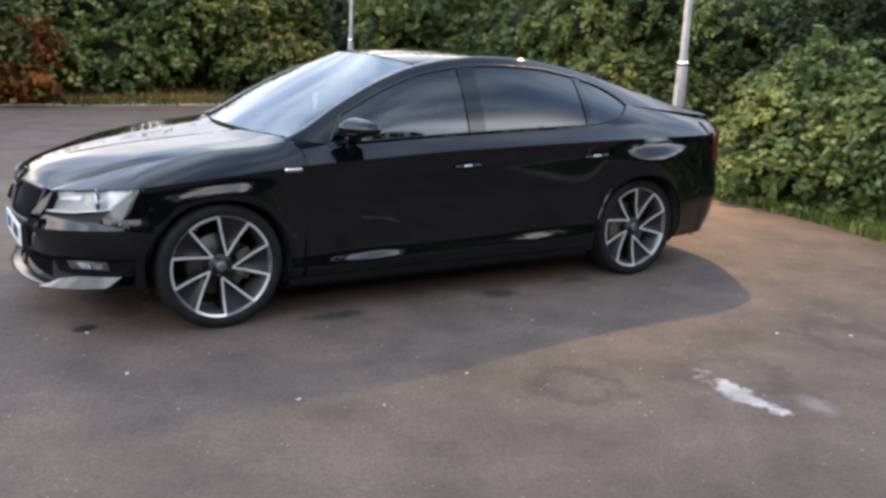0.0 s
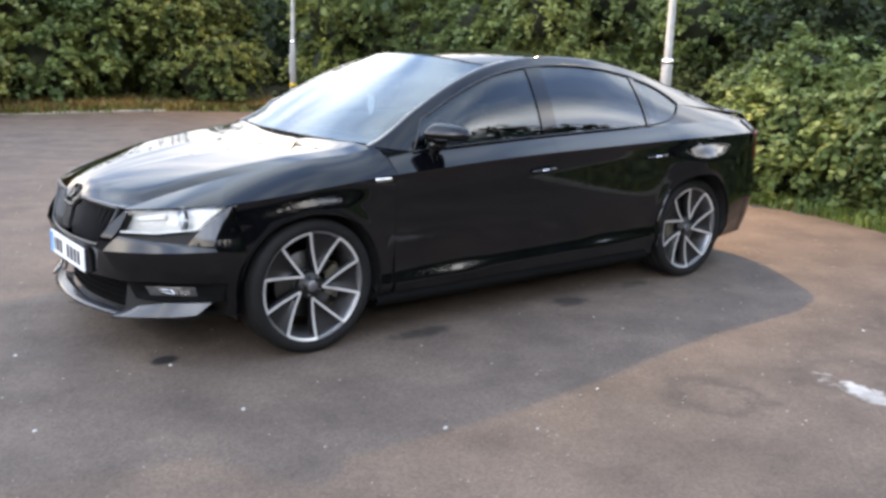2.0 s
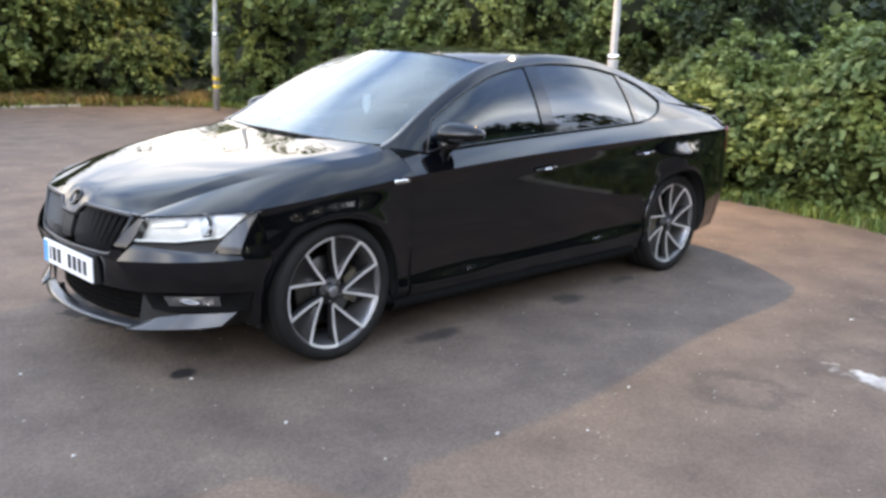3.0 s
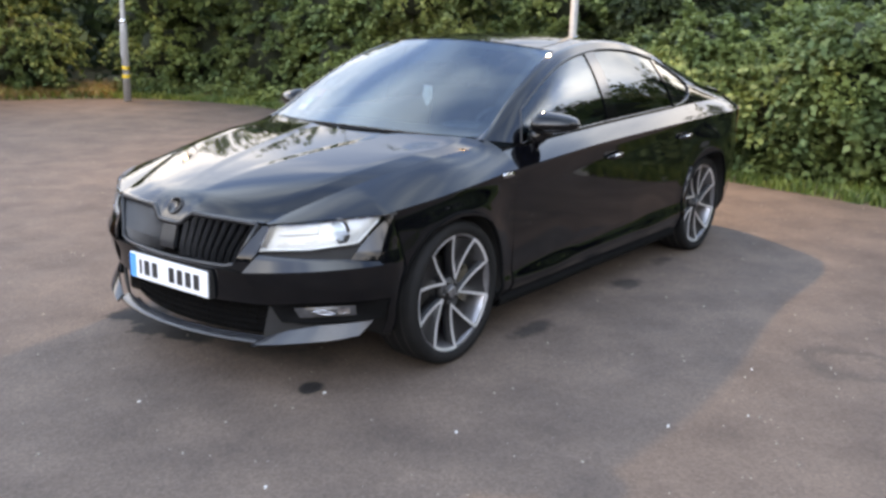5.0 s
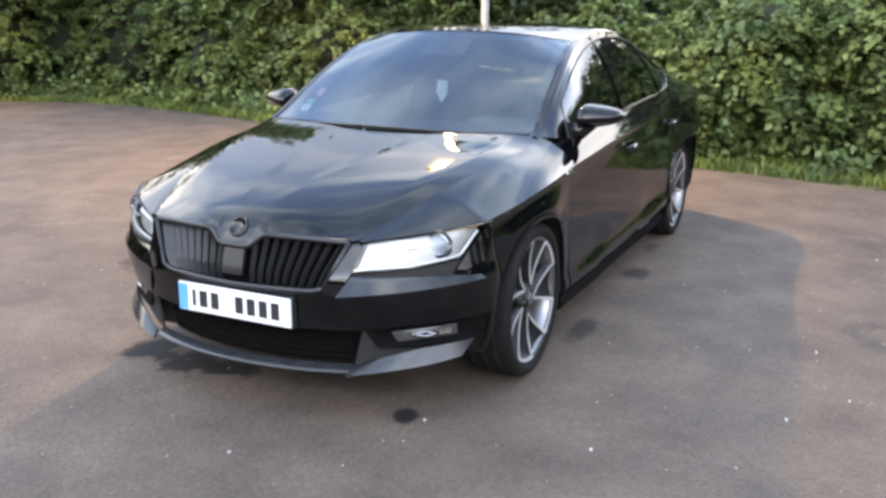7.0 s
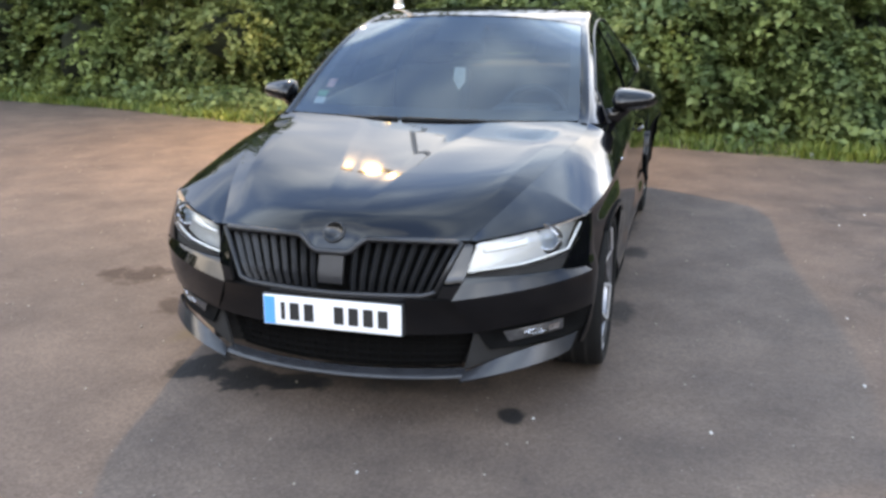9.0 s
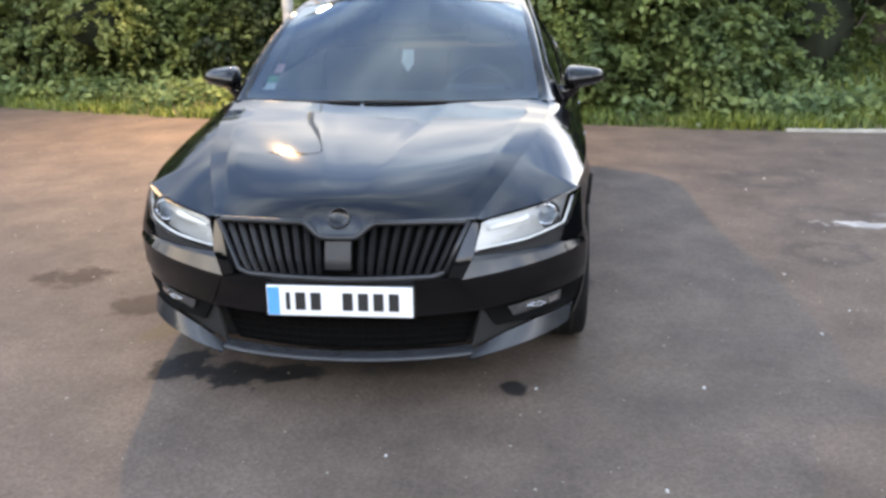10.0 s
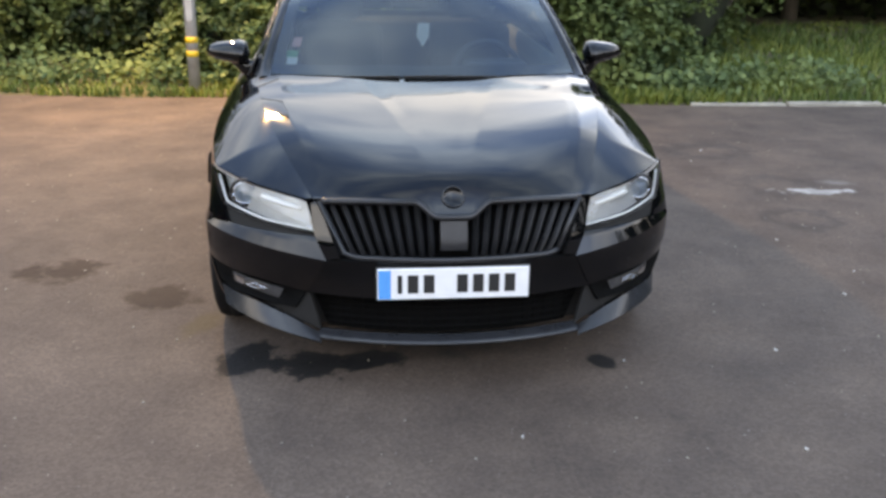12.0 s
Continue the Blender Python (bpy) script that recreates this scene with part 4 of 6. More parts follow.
# corner between the pillar's foot and the rear panel
for sgn in (-1, 1):
    inner = rail_inner(2.248, 2.25, 2)[0]
    a = along(np.array([(2.25, BELT(2.25, 1), BELT(2.25, 2)), (2.25, RAIL(2.25, 1), RAIL(2.25, 2)), inner]), np.linspace(0, 1, 10))
    b = tail(a[:, 1], 0 * a[:, 1] + 1.014, 0.002)
    w = np.linspace(0, 1, 6)[:, None, None]
    g2 = (a[None] * (1 - w) + b[None] * w) * np.array([1, sgn, 1])
    v, f = grid(g2, sgn < 0)
    piece("boot_corner", v, f, PAINT, car, thick=0.006)
# rear face: boot panel, lamps, bumper
def rear_sheet(name, z0, z1, mat, y0=-1.0, y1=1.0, out=0.0, nz=8, label=""):
    ys = np.sin(np.linspace(math.asin(y0 * 0.995), math.asin(y1 * 0.995), 50))
    zs = np.linspace(z0, z1, nz)
    wide = np.interp(zs, TAIL_Z, TAIL_Y)
    g = tail(ys[None] * wide[:, None], zs[:, None] + 0 * ys[None], out)
    v, f = grid(g)
    return piece(name, v, f, mat, car, label, thick=0.012)


rear_sheet("rear_panel", 0.60, 1.018, PAINT, out=-0.010)
rear_sheet("rear_bumper", 0.235, 0.598, PAINT, nz=16)
for sgn in (-1, 1):
    zz = np.linspace(0.235, 0.585, 14)
    wide = np.interp(zz, TAIL_Z, TAIL_Y)
    a = tail(sgn * 0.995 * wide, zz)
    xe = 1.4205 + np.sqrt(np.clip(0.372 ** 2 - (zz - 0.33) ** 2, 0, 1))
    b = np.stack([xe, sgn * half_width(xe, zz), zz], -1)
    w = np.linspace(0, 1, 10)[None, :, None]
    v, f = grid(b[:, None] * (1 - w) + a[:, None] * w, sgn > 0)
    piece("rear_bumper_corner", v, f, PAINT, car, thick=0.012)
# closing strip between each quarter panel and the rear face
for sgn in (-1, 1):
    zz = np.linspace(0.590, 1.012, 22)
    wide = np.interp(zz, TAIL_Z, TAIL_Y)
    a = tail(sgn * 0.994 * wide, zz, -0.010)
    b = np.stack([0 * zz + 2.046, sgn * half_width(0 * zz + 2.046, np.minimum(zz, BELT(2.046, 2))), zz], -1)
    w = np.linspace(0, 1, 6)[None, :, None]
    v, f = grid(b[:, None] * (1 - w) + a[:, None] * w, sgn > 0)
    piece("rear_corner", v, f, PAINT, car, thick=0.008)
rear_sheet("rear_diffuser", 0.17, 0.233, MATT, -0.8, 0.8, out=-0.05)
for sgn in (-1, 1):
    zs, ys = np.linspace(0.75, 0.945, 10), np.linspace(0.50, 0.852, 24)
    g = tail(sgn * ys[None] + 0 * zs[:, None], zs[:, None] + 0 * ys[None], 0.012)
    v, f = grid(g, sgn < 0)
    piece("tail_lamp", v, f, RED, car, "dark red wrap-round tail lamp", thick=0.02)

# ---- nose ----
# bumper skin below the lamps and grille, with the ledge under the lamps
for sgn in (-1, 1):
    fl = sgn > 0
    # ledge catching the sky
    g = on_nose(([(0.43, 0.508), (0.66, 0.530), (0.862, 0.552)], [(0.472, 0.580), (0.66, 0.578), (0.856, 0.578)], [(0.43, 0.508), (0.472, 0.580)], [(0.862, 0.552), (0.856, 0.578)]), 30, 8, sgn)
    w = np.linspace(1, 0, 8)[:, None]
    push = 0.040 * w * np.linspace(1, 0.45, 30)[None]
    g[..., 0] -= push * np.linspace(1, 0.45, 30)[None]
    g[..., 1] += sgn * push * np.linspace(0.07, 0.85, 30)[None]
    sheets = [grid(g, fl)]
    # main face down to the fog recess and the intake
    g2 = on_nose(([(0.505, 0.372), (0.66, 0.392), (0.880, 0.405)], [(0.43, 0.508), (0.66, 0.530), (0.862, 0.552)], [(0.505, 0.372), (0.43, 0.508)], [(0.880, 0.405), (0.862, 0.552)]), 30, 14, sgn)
    w = np.linspace(0, 1, 14)[:, None]
    push = (0.040 * w ** 1.5 + 0.010 * np.sin(np.pi * w)) * np.linspace(1, 0.45, 30)[None]
    g2[..., 0] -= push * np.linspace(1, 0.45, 30)[None]
    g2[..., 1] += sgn * push * np.linspace(0.07, 0.85, 30)[None]
    sheets.append(grid(g2, fl))
    # corner back to the wheel arch
    zz = np.linspace(0.24, 0.603, 18)
    a = nose(sgn * np.interp(zz, [0.24, 0.318, 0.405, 0.552, 0.603], [0.835, 0.862, 0.880, 0.862, 0.846]), zz)
    push = np.interp(zz, [0.24, 0.405, 0.480, 0.552, 0.603], [0, 0, 0.010, 0.018, 0.012])
    a[:, 0] -= push * 0.45
    a[:, 1] += sgn * push * 0.85
    xe = np.where(zz < 0.5, -1.4205 - np.sqrt(np.clip(0.372 ** 2 - (zz - 0.33) ** 2, 0, 1)), -1.750 - 0.053 * (zz - 0.5) / 0.245)
    b = np.stack([xe, sgn * half_width(xe, zz), zz], -1)
    w = np.linspace(0, 1, 10)[None, :, None]
    c = a[:, None] * (1 - w) + b[:, None] * w
    c[..., 1] += sgn * (0.012 * np.sin(np.pi * w[..., 0]) + 0.8 * push[:, None] * w[..., 0] * (1 - w[..., 0]))
    sheets.append(grid(c, fl))
    panel("front_bumper_side", sheets, PAINT)
    # painted corner between lamp and wing
    zz = np.linspace(0.603, 0.746, 12)
    a = nose(sgn * np.interp(zz, [0.603, 0.620, 0.746], [0.850, 0.851, 0.855]), zz)
    xe = -1.7505 - 0.053 * (zz - 0.5) / 0.245
    b = np.stack([xe, sgn * half_width(xe, np.minimum(zz, TORN(xe, 2))), zz], -1)
    w = np.linspace(0, 1, 8)[None, :, None]
    flare = np.interp(zz, [0.603, 0.735], [0.012, 0.0])
    a[:, 0] -= flare * 0.45
    a[:, 1] += sgn * flare * 0.85
    c = a[:, None] * (1 - w) + b[:, None] * w
    c[..., 1] += sgn * (0.010 * np.sin(np.pi * w[..., 0]) + 0.8 * flare[:, None] * w[..., 0] * (1 - w[..., 0]))
    slant = on_nose(([(0.786, 0.575), (0.853, 0.575)], [(0.854, 0.746), (0.855, 0.748)], [(0.786, 0.575), (0.808, 0.636), (0.854, 0.746)], [(0.853, 0.575), (0.855, 0.748)]), 10, 14, sgn, 0.001)
    out = np.interp(slant[..., 2], [0.575, 0.735], [0.015, 0.0]) * np.linspace(0, 1, 10)[None]
    slant[..., 0] -= out * 0.45
    slant[..., 1] += sgn * out * 0.85
    panel("wing_corner", [grid(c, fl), grid(slant, fl)])
    # wing of the lip: bright facet rising to the corner
    lo = [(0.445, 0.205), (0.60, 0.226), (0.74, 0.245), (0.800, 0.258)]
    hi = [(0.47, 0.226), (0.58, 0.270), (0.69, 0.298), (0.832, 0.312)]
    g = on_nose((lo, hi, [lo[0], hi[0]], [lo[-1], hi[-1]]), 30, 8, sgn, 0.004)
    w = np.linspace(1, 0, 8)[:, None]
    g[..., 0] -= 0.040 * w
    g[..., 1] += sgn * 0.012 * w
    v, f = grid(g, fl)
    piece("lip_wing", v, f, LIP, car, "grey-looking gloss blade at the bumper corner", thick=0.012)
    # fog lamp recess, tray and lamp
    lo = [(0.555, 0.300), (0.70, 0.306), (0.856, 0.314)]
    hi = [(0.512, 0.370), (0.66, 0.390), (0.879, 0.403)]
    g = on_nose((lo, hi, [lo[0], hi[0]], [lo[-1], hi[-1]]), 24, 10, sgn, -0.006, -0.03)
    v, f = grid(g, fl)
    fogtray = piece("fog_lamp_panel", v, f, DEEP, car, "matt black fog lamp recess", thick=0.010)
    lo, hi = [(0.62, 0.322), (0.80, 0.336)], [(0.60, 0.362), (0.80, 0.380)]
    g = on_nose((lo, hi, [lo[0], hi[0]], [lo[-1], hi[-1]]), 18, 8, sgn, -0.018, 0.006)
    v, f = grid(g, fl)
    piece("fog_lamp", v, f, FOGGLASS, fogtray, "smoked fog lamp glass", thick=0.008)
    # faceted bright reflector and two thin rims behind the smoked glass
    lo, hi = [(0.748, 0.343), (0.782, 0.346)], [(0.748, 0.367), (0.784, 0.370)]
    g = on_nose((lo, hi, [lo[0], hi[0]], [lo[1], hi[1]]), 6, 5, sgn, -0.011, -0.004)
    v, f = grid(g, fl)
    piece("fog_reflector", v, f, CHROME, fogtray, "small bright lamp reflector", thick=0.003)
    for y0, y1, bow in ((0.665, 0.735, 0.010), (0.680, 0.740, -0.008)):
        yy = np.linspace(y0, y1, 9)
        v, f = tube(nose(sgn * yy, 0.350 + bow * np.sin(np.linspace(0, np.pi, 9)), -0.011), 0.0022, 6)
        piece("fog_rim", v, f, CHROME, fogtray, "thin bright rim of the fog lamp")
    lo, hi = [(0.384, 0.522), (0.430, 0.510)], [(0.460, 0.702), (0.497, 0.701)]
    g = on_nose((lo, hi, [lo[0], hi[0]], [lo[1], (0.469, 0.588), hi[1]]), 6, 16, sgn, 0.010)
    g[..., 0] += 0.010 * np.linspace(0, 1, 6)[None] + np.linspace(-0.034, 0.022, 16)[:, None]
    v, f = grid(g, fl)
    piece("grille_side_panel", v, f, PAINT, car, thick=0.012)
    # headlamp: housing, reflector, projector, light guide, cover
    top = [(0.500, 0.698), (0.70, 0.722), (0.853, 0.748)]
    bot = [(0.468, 0.590), (0.66, 0.606), (0.808, 0.636)]
    g = on_nose((bot, top, [bot[0], top[0]], [bot[-1], top[-1]]), 30, 12, sgn, -0.040)
    v, f = grid(g, fl)
    hl = piece("headlamp", v, f, REFLECTOR, car, "clear headlamp with silver reflectors", thick=0.006)
    rim = np.vstack([nose(sgn * along(bot, np.linspace(0, 1, 20))[:, 0], along(bot, np.linspace(0, 1, 20))[:, 1]), nose(sgn * along(top, np.linspace(1, 0, 20))[:, 0], along(top, np.linspace(1, 0, 20))[:, 1])])
    rim = np.vstack([rim, rim[:1]])
    inner = rim.copy()
    inner[:, 0] += 0.040
    v, f = grid(np.stack([rim, inner], 0), sgn > 0)
    piece("lamp_housing", v, f, SATIN, hl, "black lamp side walls")
    g = on_nose((bot, top, [bot[0], top[0]], [bot[-1], top[-1]]), 30, 12, sgn, 0.002, 0.004)
    v, f = grid(g, fl)
    ob = piece("lamp_cover", v, f, LENS, hl, "clear plastic cover", thick=0.003)
    ob.visible_shadow = False
    guide = along([(0.470, 0.597), (0.66, 0.613), (0.797, 0.641), (0.803, 0.649), (0.833, 0.722)], np.linspace(0, 1, 40))
    v, f = tube(nose(sgn * guide[:, 0], guide[:, 1], -0.011), 0.0048, 8)
    piece("light_guide", v, f, LIGHTBAR, hl, "white light guide along the lower and outer edges")
    for py, pz, pr in ((0.745, 0.682, 0.034),):
        c = nose(sgn * py, pz, -0.030)
        bm = bmesh.new()
        bmesh.ops.create_uvsphere(bm, u_segments=20, v_segments=12, radius=pr)
        for q in bm.verts:
            q.co = Vector((q.co.x * 0.8 + c[0], q.co.y + c[1], q.co.z + c[2]))
        part("projector_lens", bm, PROJ, hl, "round projector lens", True)
        ring = np.stack([c[0] - 0.012 + 0 * np.linspace(0, 1, 25), c[1] + (pr + 0.004) * np.cos(np.linspace(0, 2 * np.pi, 25)), c[2] + (pr + 0.004) * np.sin(np.linspace(0, 2 * np.pi, 25))], -1)
        v, f = tube(ring, 0.0035, 6)
        piece("lens_ring", v, f, CHROME, hl)
        ring = (ring - c) * 1.24 + c + np.array([0.010, 0, 0])
        v, f = tube(ring, 0.0070, 8)
        piece("projector_bezel", v, f, SATIN, hl, "dark bezel round the projector")
    v, f = tube(nose(sgn * np.linspace(0.530, 0.672, 10), np.linspace(0.658, 0.682, 10), -0.030), np.linspace(0.007, 0.015, 10), 8)
    piece("upper_reflector", v, f, LIGHTBAR, hl, "bright upper light strip")
    # dark wedge under the lamp
    lo, hi = [(0.470, 0.578), (0.66, 0.576), (0.786, 0.574)], [(0.466, 0.592), (0.66, 0.608), (0.809, 0.638)]
    g = on_nose((lo, hi, [lo[0], hi[0]], [lo[-1], hi[-1]]), 24, 4, sgn, -0.012)
    v, f = grid(g, fl)
    piece("lamp_gap", v, f, MATT, car, thick=0.01)

# middle of the bumper: band under the grille, carrying the plate
g = on_nose(([(-0.505, 0.372), (0, 0.362), (0.505, 0.372)], [(-0.43, 0.508), (0, 0.500), (0.43, 0.508)], [(-0.505, 0.372), (-0.43, 0.508)], [(0.505, 0.372), (0.43, 0.508)]), 50, 12)
w = np.linspace(0, 1, 12)[:, None]
g[..., 0] -= 0.040 * w ** 1.5 * np.abs(np.linspace(-1, 1, 50))[None] ** 2
v, f = grid(g, True)
piece("front_bumper_middle", v, f, PAINT, car, thick=0.012)
# lower intake: dark recess, bars, lip
g = on_nose(([(-0.47, 0.215), (0, 0.212), (0.47, 0.215)], [(-0.53, 0.365), (0, 0.360), (0.53, 0.365)], [(-0.47, 0.215), (-0.53, 0.365)], [(0.47, 0.215), (0.53, 0.365)]), 40, 8, 1, -0.085)
v, f = grid(g, True)
intake = piece("lower_intake", v, f, DEEP, car, "dark lower air intake", thick=0.006)
for k in range(5):
    z = 0.238 + 0.026 * k
    v, f = tube(nose(np.linspace(-0.47 - 0.01 * k, 0.47 + 0.01 * k, 40), z, -0.074), 0.004, 6)
    piece("intake_bar", v, f, DEEP, intake)
for k in range(22):
    y = -0.46 + 0.92 * k / 21
    v, f = tube(nose(np.array([y, y, y]), np.array([0.225, 0.29, 0.352]), -0.078), 0.003, 5)
    piece("intake_rib", v, f, DEEP, intake)
ys = np.linspace(-0.47, 0.47, 60)
prof = [(0.228, -0.030), (0.220, 0.002), (0.214, 0.020), (0.206, 0.024), (0.199, 0.005), (0.19, -0.06)]
g = np.stack([nose(ys, z, d) for z, d in prof], 0)
v, f = grid(g)
piece("front_lip", v, f, LIP, car, "gloss blade along the bumper's foot", thick=0.006)
for sgn in (-1, 1):
    g = on_nose(([(0.47, 0.222), (0.60, 0.268), (0.72, 0.300)], [(0.505, 0.372), (0.515, 0.368), (0.556, 0.302)], [(0.47, 0.222), (0.505, 0.372)], [(0.72, 0.300), (0.556, 0.302)]), 12, 10, sgn, -0.02)
    v, f = grid(g, sgn > 0)
    piece("intake_cheek", v, f, MATT, car, thick=0.01)

# grille: frame, recess, slats, sensor, nose panel with a round badge
GR_TOP = np.array([(-0.452, 0.699), (-0.30, 0.705), (-0.125, 0.706), (-0.100, 0.690), (-0.075, 0.666), (-0.055, 0.658), (0.055, 0.658), (0.075, 0.666), (0.100, 0.690), (0.125, 0.706), (0.30, 0.705), (0.452, 0.699)])
GR_BOT = np.array([(-0.372, 0.530), (-0.33, 0.516), (0, 0.512), (0.33, 0.516), (0.372, 0.530)])
loop = np.vstack([along(GR_BOT, np.linspace(0, 1, 40)), along(GR_TOP[::-1], np.linspace(0, 1, 70))])
loop = np.vstack([loop, loop[:1]])
v, f = tube(nose(loop[:, 0], loop[:, 1], 0.006), 0.011, 8)
grille = piece("grille", v, f, SATIN, car, "satin black grille frame with upright slats")
g = on_nose((GR_BOT, GR_TOP, [GR_BOT[0], GR_TOP[0]], [GR_BOT[-1], GR_TOP[-1]]), 60, 8, 1, -0.06)
v, f = grid(g, True)
piece("grille_back", v, f, DEEP, grille, thick=0.006)
for sgn in (-1, 1):
    for k in range(9):
        u = k / 8
        yb, yt = 0.075 + 0.270 * u, 0.082 + 0.345 * u
        zt = float(np.interp(yt, [0.055, 0.075, 0.10, 0.125, 0.30, 0.452], [0.658, 0.666, 0.690, 0.706, 0.705, 0.699])) - 0.006
        zz = np.linspace(0.522, zt, 8)
        yy = yb + (yt - yb) * (zz - 0.522) / (0.70 - 0.522)
        a, b = nose(sgn * yy, zz, -0.002), nose(sgn * yy, zz, -0.040)
        c0, c1 = nose(sgn * (yy + 0.011), zz, -0.020), nose(sgn * (yy - 0.011), zz, -0.020)
        ring = np.stack([a, c0, b, c1], 1)
        v = ring.reshape(-1, 3)
        f = [(i * 4 + j, i * 4 + (j + 1) % 4, i * 4 + 4 + (j + 1) % 4, i * 4 + 4 + j) for i in range(7) for j in range(4)]
        piece("grille_slat", v, f, SATIN, grille, smooth=False)
g = on_nose(([(-0.046, 0.548), (0.046, 0.548)], [(-0.046, 0.645), (0.046, 0.645)], [(-0.046, 0.548), (-0.046, 0.645)], [(0.046, 0.548), (0.046, 0.645)]), 8, 8, 1, 0.004)
v, f = grid(g, True)
piece("sensor_cover", v, f, SATIN, grille, "smooth square sensor cover", thick=0.02)
v, f = lathe([(0.0, 0.002), (0.033, 0.001), (0.034, 0.004), (0.039, 0.004), (0.041, 0.0), (0.042, -0.014)], 32, "z")
tilt = Matrix.Translation((-2.236, 0, 0.722)) @ Matrix.Rotation(radians(-56), 4, "Y")
piece("badge", [tilt @ Vector(q) for q in v], f, PIANO, car, "round black badge on the bonnet")

# number plate: white plate, blue band, plain dark bars
px, pz = -2.293, 0.430
plate = part("number_plate", block(px, px + 0.014, -0.262, 0.262, pz - 0.056, pz + 0.056, 0.004), WHITE, car, "white plate with a blue band and dark bars")
part("blue_band", block(px - 0.002, px + 0.004, 0.216, 0.258, pz - 0.052, pz + 0.052, 0.001), BLUE, plate)
for y0, wd in ((0.185, 0.016), (0.140, 0.037), (0.085, 0.037), (-0.030, 0.037), (-0.085, 0.037), (-0.140, 0.037), (-0.195, 0.037)):
    part("plate_bar", block(px - 0.002, px + 0.004, y0 - wd / 2, y0 + wd / 2, pz - 0.033, pz + 0.033, 0.001), INK, plate)
part("plate_frame", block(px + 0.008, px + 0.050, -0.268, 0.268, pz - 0.062, pz + 0.060, 0.005), MATT, plate)

# wipers and cowl
g = crown(curve([(-1.16, 0, 0.945), (-1.10, 0, 0.972)], 6), curve([(-1.03, 0.70, 0.925), (-0.985, 0.70, 0.955)], 6), 6, 41, 2.0, 2.0)
v, f = grid(g, True)
piece("cowl", v, f, MATT, car, "black cowl below the windscreen", thick=0.02)
for y0, y1 in ((-0.50, 0.10), (0.12, 0.60)):
    t = np.linspace(0, 1, 14)
    y = y0 + (y1 - y0) * t
    v, f = tube(np.stack([-1.125 + 0.120 * (y / 0.69) ** 2, y, 0.972 - 0.022 * (y / 0.69) ** 2], -1), 0.006, 6)
    piece("wiper", v, f, MATT, car)

# underside
part("underbody", block(-1.95, 2.1, -0.60, 0.60, 0.165, 0.20, 0.01), MATT, car)
for sgn in (-1, 1):
    part("scuttle_side", block(-1.05, -0.925, min(sgn * 0.60, sgn * 0.785), max(sgn * 0.60, sgn * 0.785), 0.50, 0.915, 0.01), MATT, car)
part("bulkhead", block(-1.12, -1.06, -0.70, 0.70, 0.20, 0.93, 0.01), MATT, car)
part("engine_tray", block(-2.08, -1.86, -0.60, 0.60, 0.20, 0.64, 0.02), MATT, car)
part("boot_floor", block(1.35, 2.25, -0.50, 0.50, 0.20, 0.86, 0.02), MATT, car)

# cabin
for sgn in (-1, 1):
    xs = np.linspace(-0.62, 1.0, 20)
    g = np.stack([np.stack([xs, sgn * (BELT(xs, 1) - d), BELT(xs, 2) + z], -1) for d, z in ((0.060, -0.20), (0.070, 0.012), (0.085, 0.022), (0.115, 0.018), (0.130, -0.02), (0.125, -0.25))], 0)
    v, f = grid(g, sgn < 0)
    piece("door_card", v, f, TRIM, car, "pale trim along the top of the door", thick=0.004)
dash = part("dashboard", block(-0.98, -0.52, -0.70, 0.70, 0.62, 0.93, 0.05, 4), DASH, car)
part("instrument_hood", block(-0.70, -0.50, -0.55, -0.22, 0.90, 0.985, 0.04, 4), DASH, dash)
c = np.linspace(0, 2 * np.pi, 40)
v, f = tube(np.stack([-0.38 + 0.07 * np.sin(c), -0.385 + 0.185 * np.cos(c), 0.87 + 0.175 * np.sin(c)], -1), 0.016, 8)
wheel_rim = piece("steering_wheel", v, f, DASH, car)
part("steering_hub", block(-0.43, -0.36, -0.45, -0.32, 0.80, 0.92, 0.03, 3), DASH, wheel_rim)
for y in (-0.385, 0.385):
    seat = part("front_seat", block(-0.25, 0.30, y - 0.25, y + 0.25, 0.42, 0.58, 0.06, 4), FABRIC, car)
    bm = block(0.20, 0.36, y - 0.24, y + 0.24, 0.52, 1.10, 0.06, 4)
    bmesh.ops.rotate(bm, cent=(0.28, y, 0.52), matrix=Matrix.Rotation(radians(14), 3, "Y"), verts=bm.verts)
    part("seat_back", bm, FABRIC, seat)
    bm = block(0.385, 0.49, y - 0.13, y + 0.13, 1.11, 1.27, 0.04, 4)
    part("head_rest", bm, FABRIC, seat)
rear = part("rear_bench", block(0.75, 1.25, -0.62, 0.62, 0.42, 0.62, 0.06, 4), FABRIC, car)
bm = block(1.15, 1.32, -0.60, 0.60, 0.55, 1.03, 0.06, 4)
part("bench_back", bm, FABRIC, rear)
part("parcel_shelf", block(1.32, 1.80, -0.55, 0.55, 1.0, 1.02, 0.006), MATT, rear)
part("cabin_floor", block(-1.05, 1.6, -0.72, 0.72, 0.20, 0.28, 0.01), DASH, car)
rv = part("rear_view_mirror", block(-0.41, -0.375, -0.12, 0.12, 1.215, 1.285, 0.015, 3), MATT, car)
part("mirror_mount", block(-0.46, -0.36, -0.05, 0.05, 1.255, 1.305, 0.02, 3), MATT, rv)
v, f = flat_prism([(-0.030, 0.0), (0.026, 0.004), (0.036, -0.06), (0.004, -0.115), (-0.028, -0.07)], 0.004, lambda a, b, d: (-0.545 + d, -0.03 + a, 1.155 + b))
piece("hanging_tag", v, f, PAPER, rv, "pale tag hanging below the mirror", smooth=False)
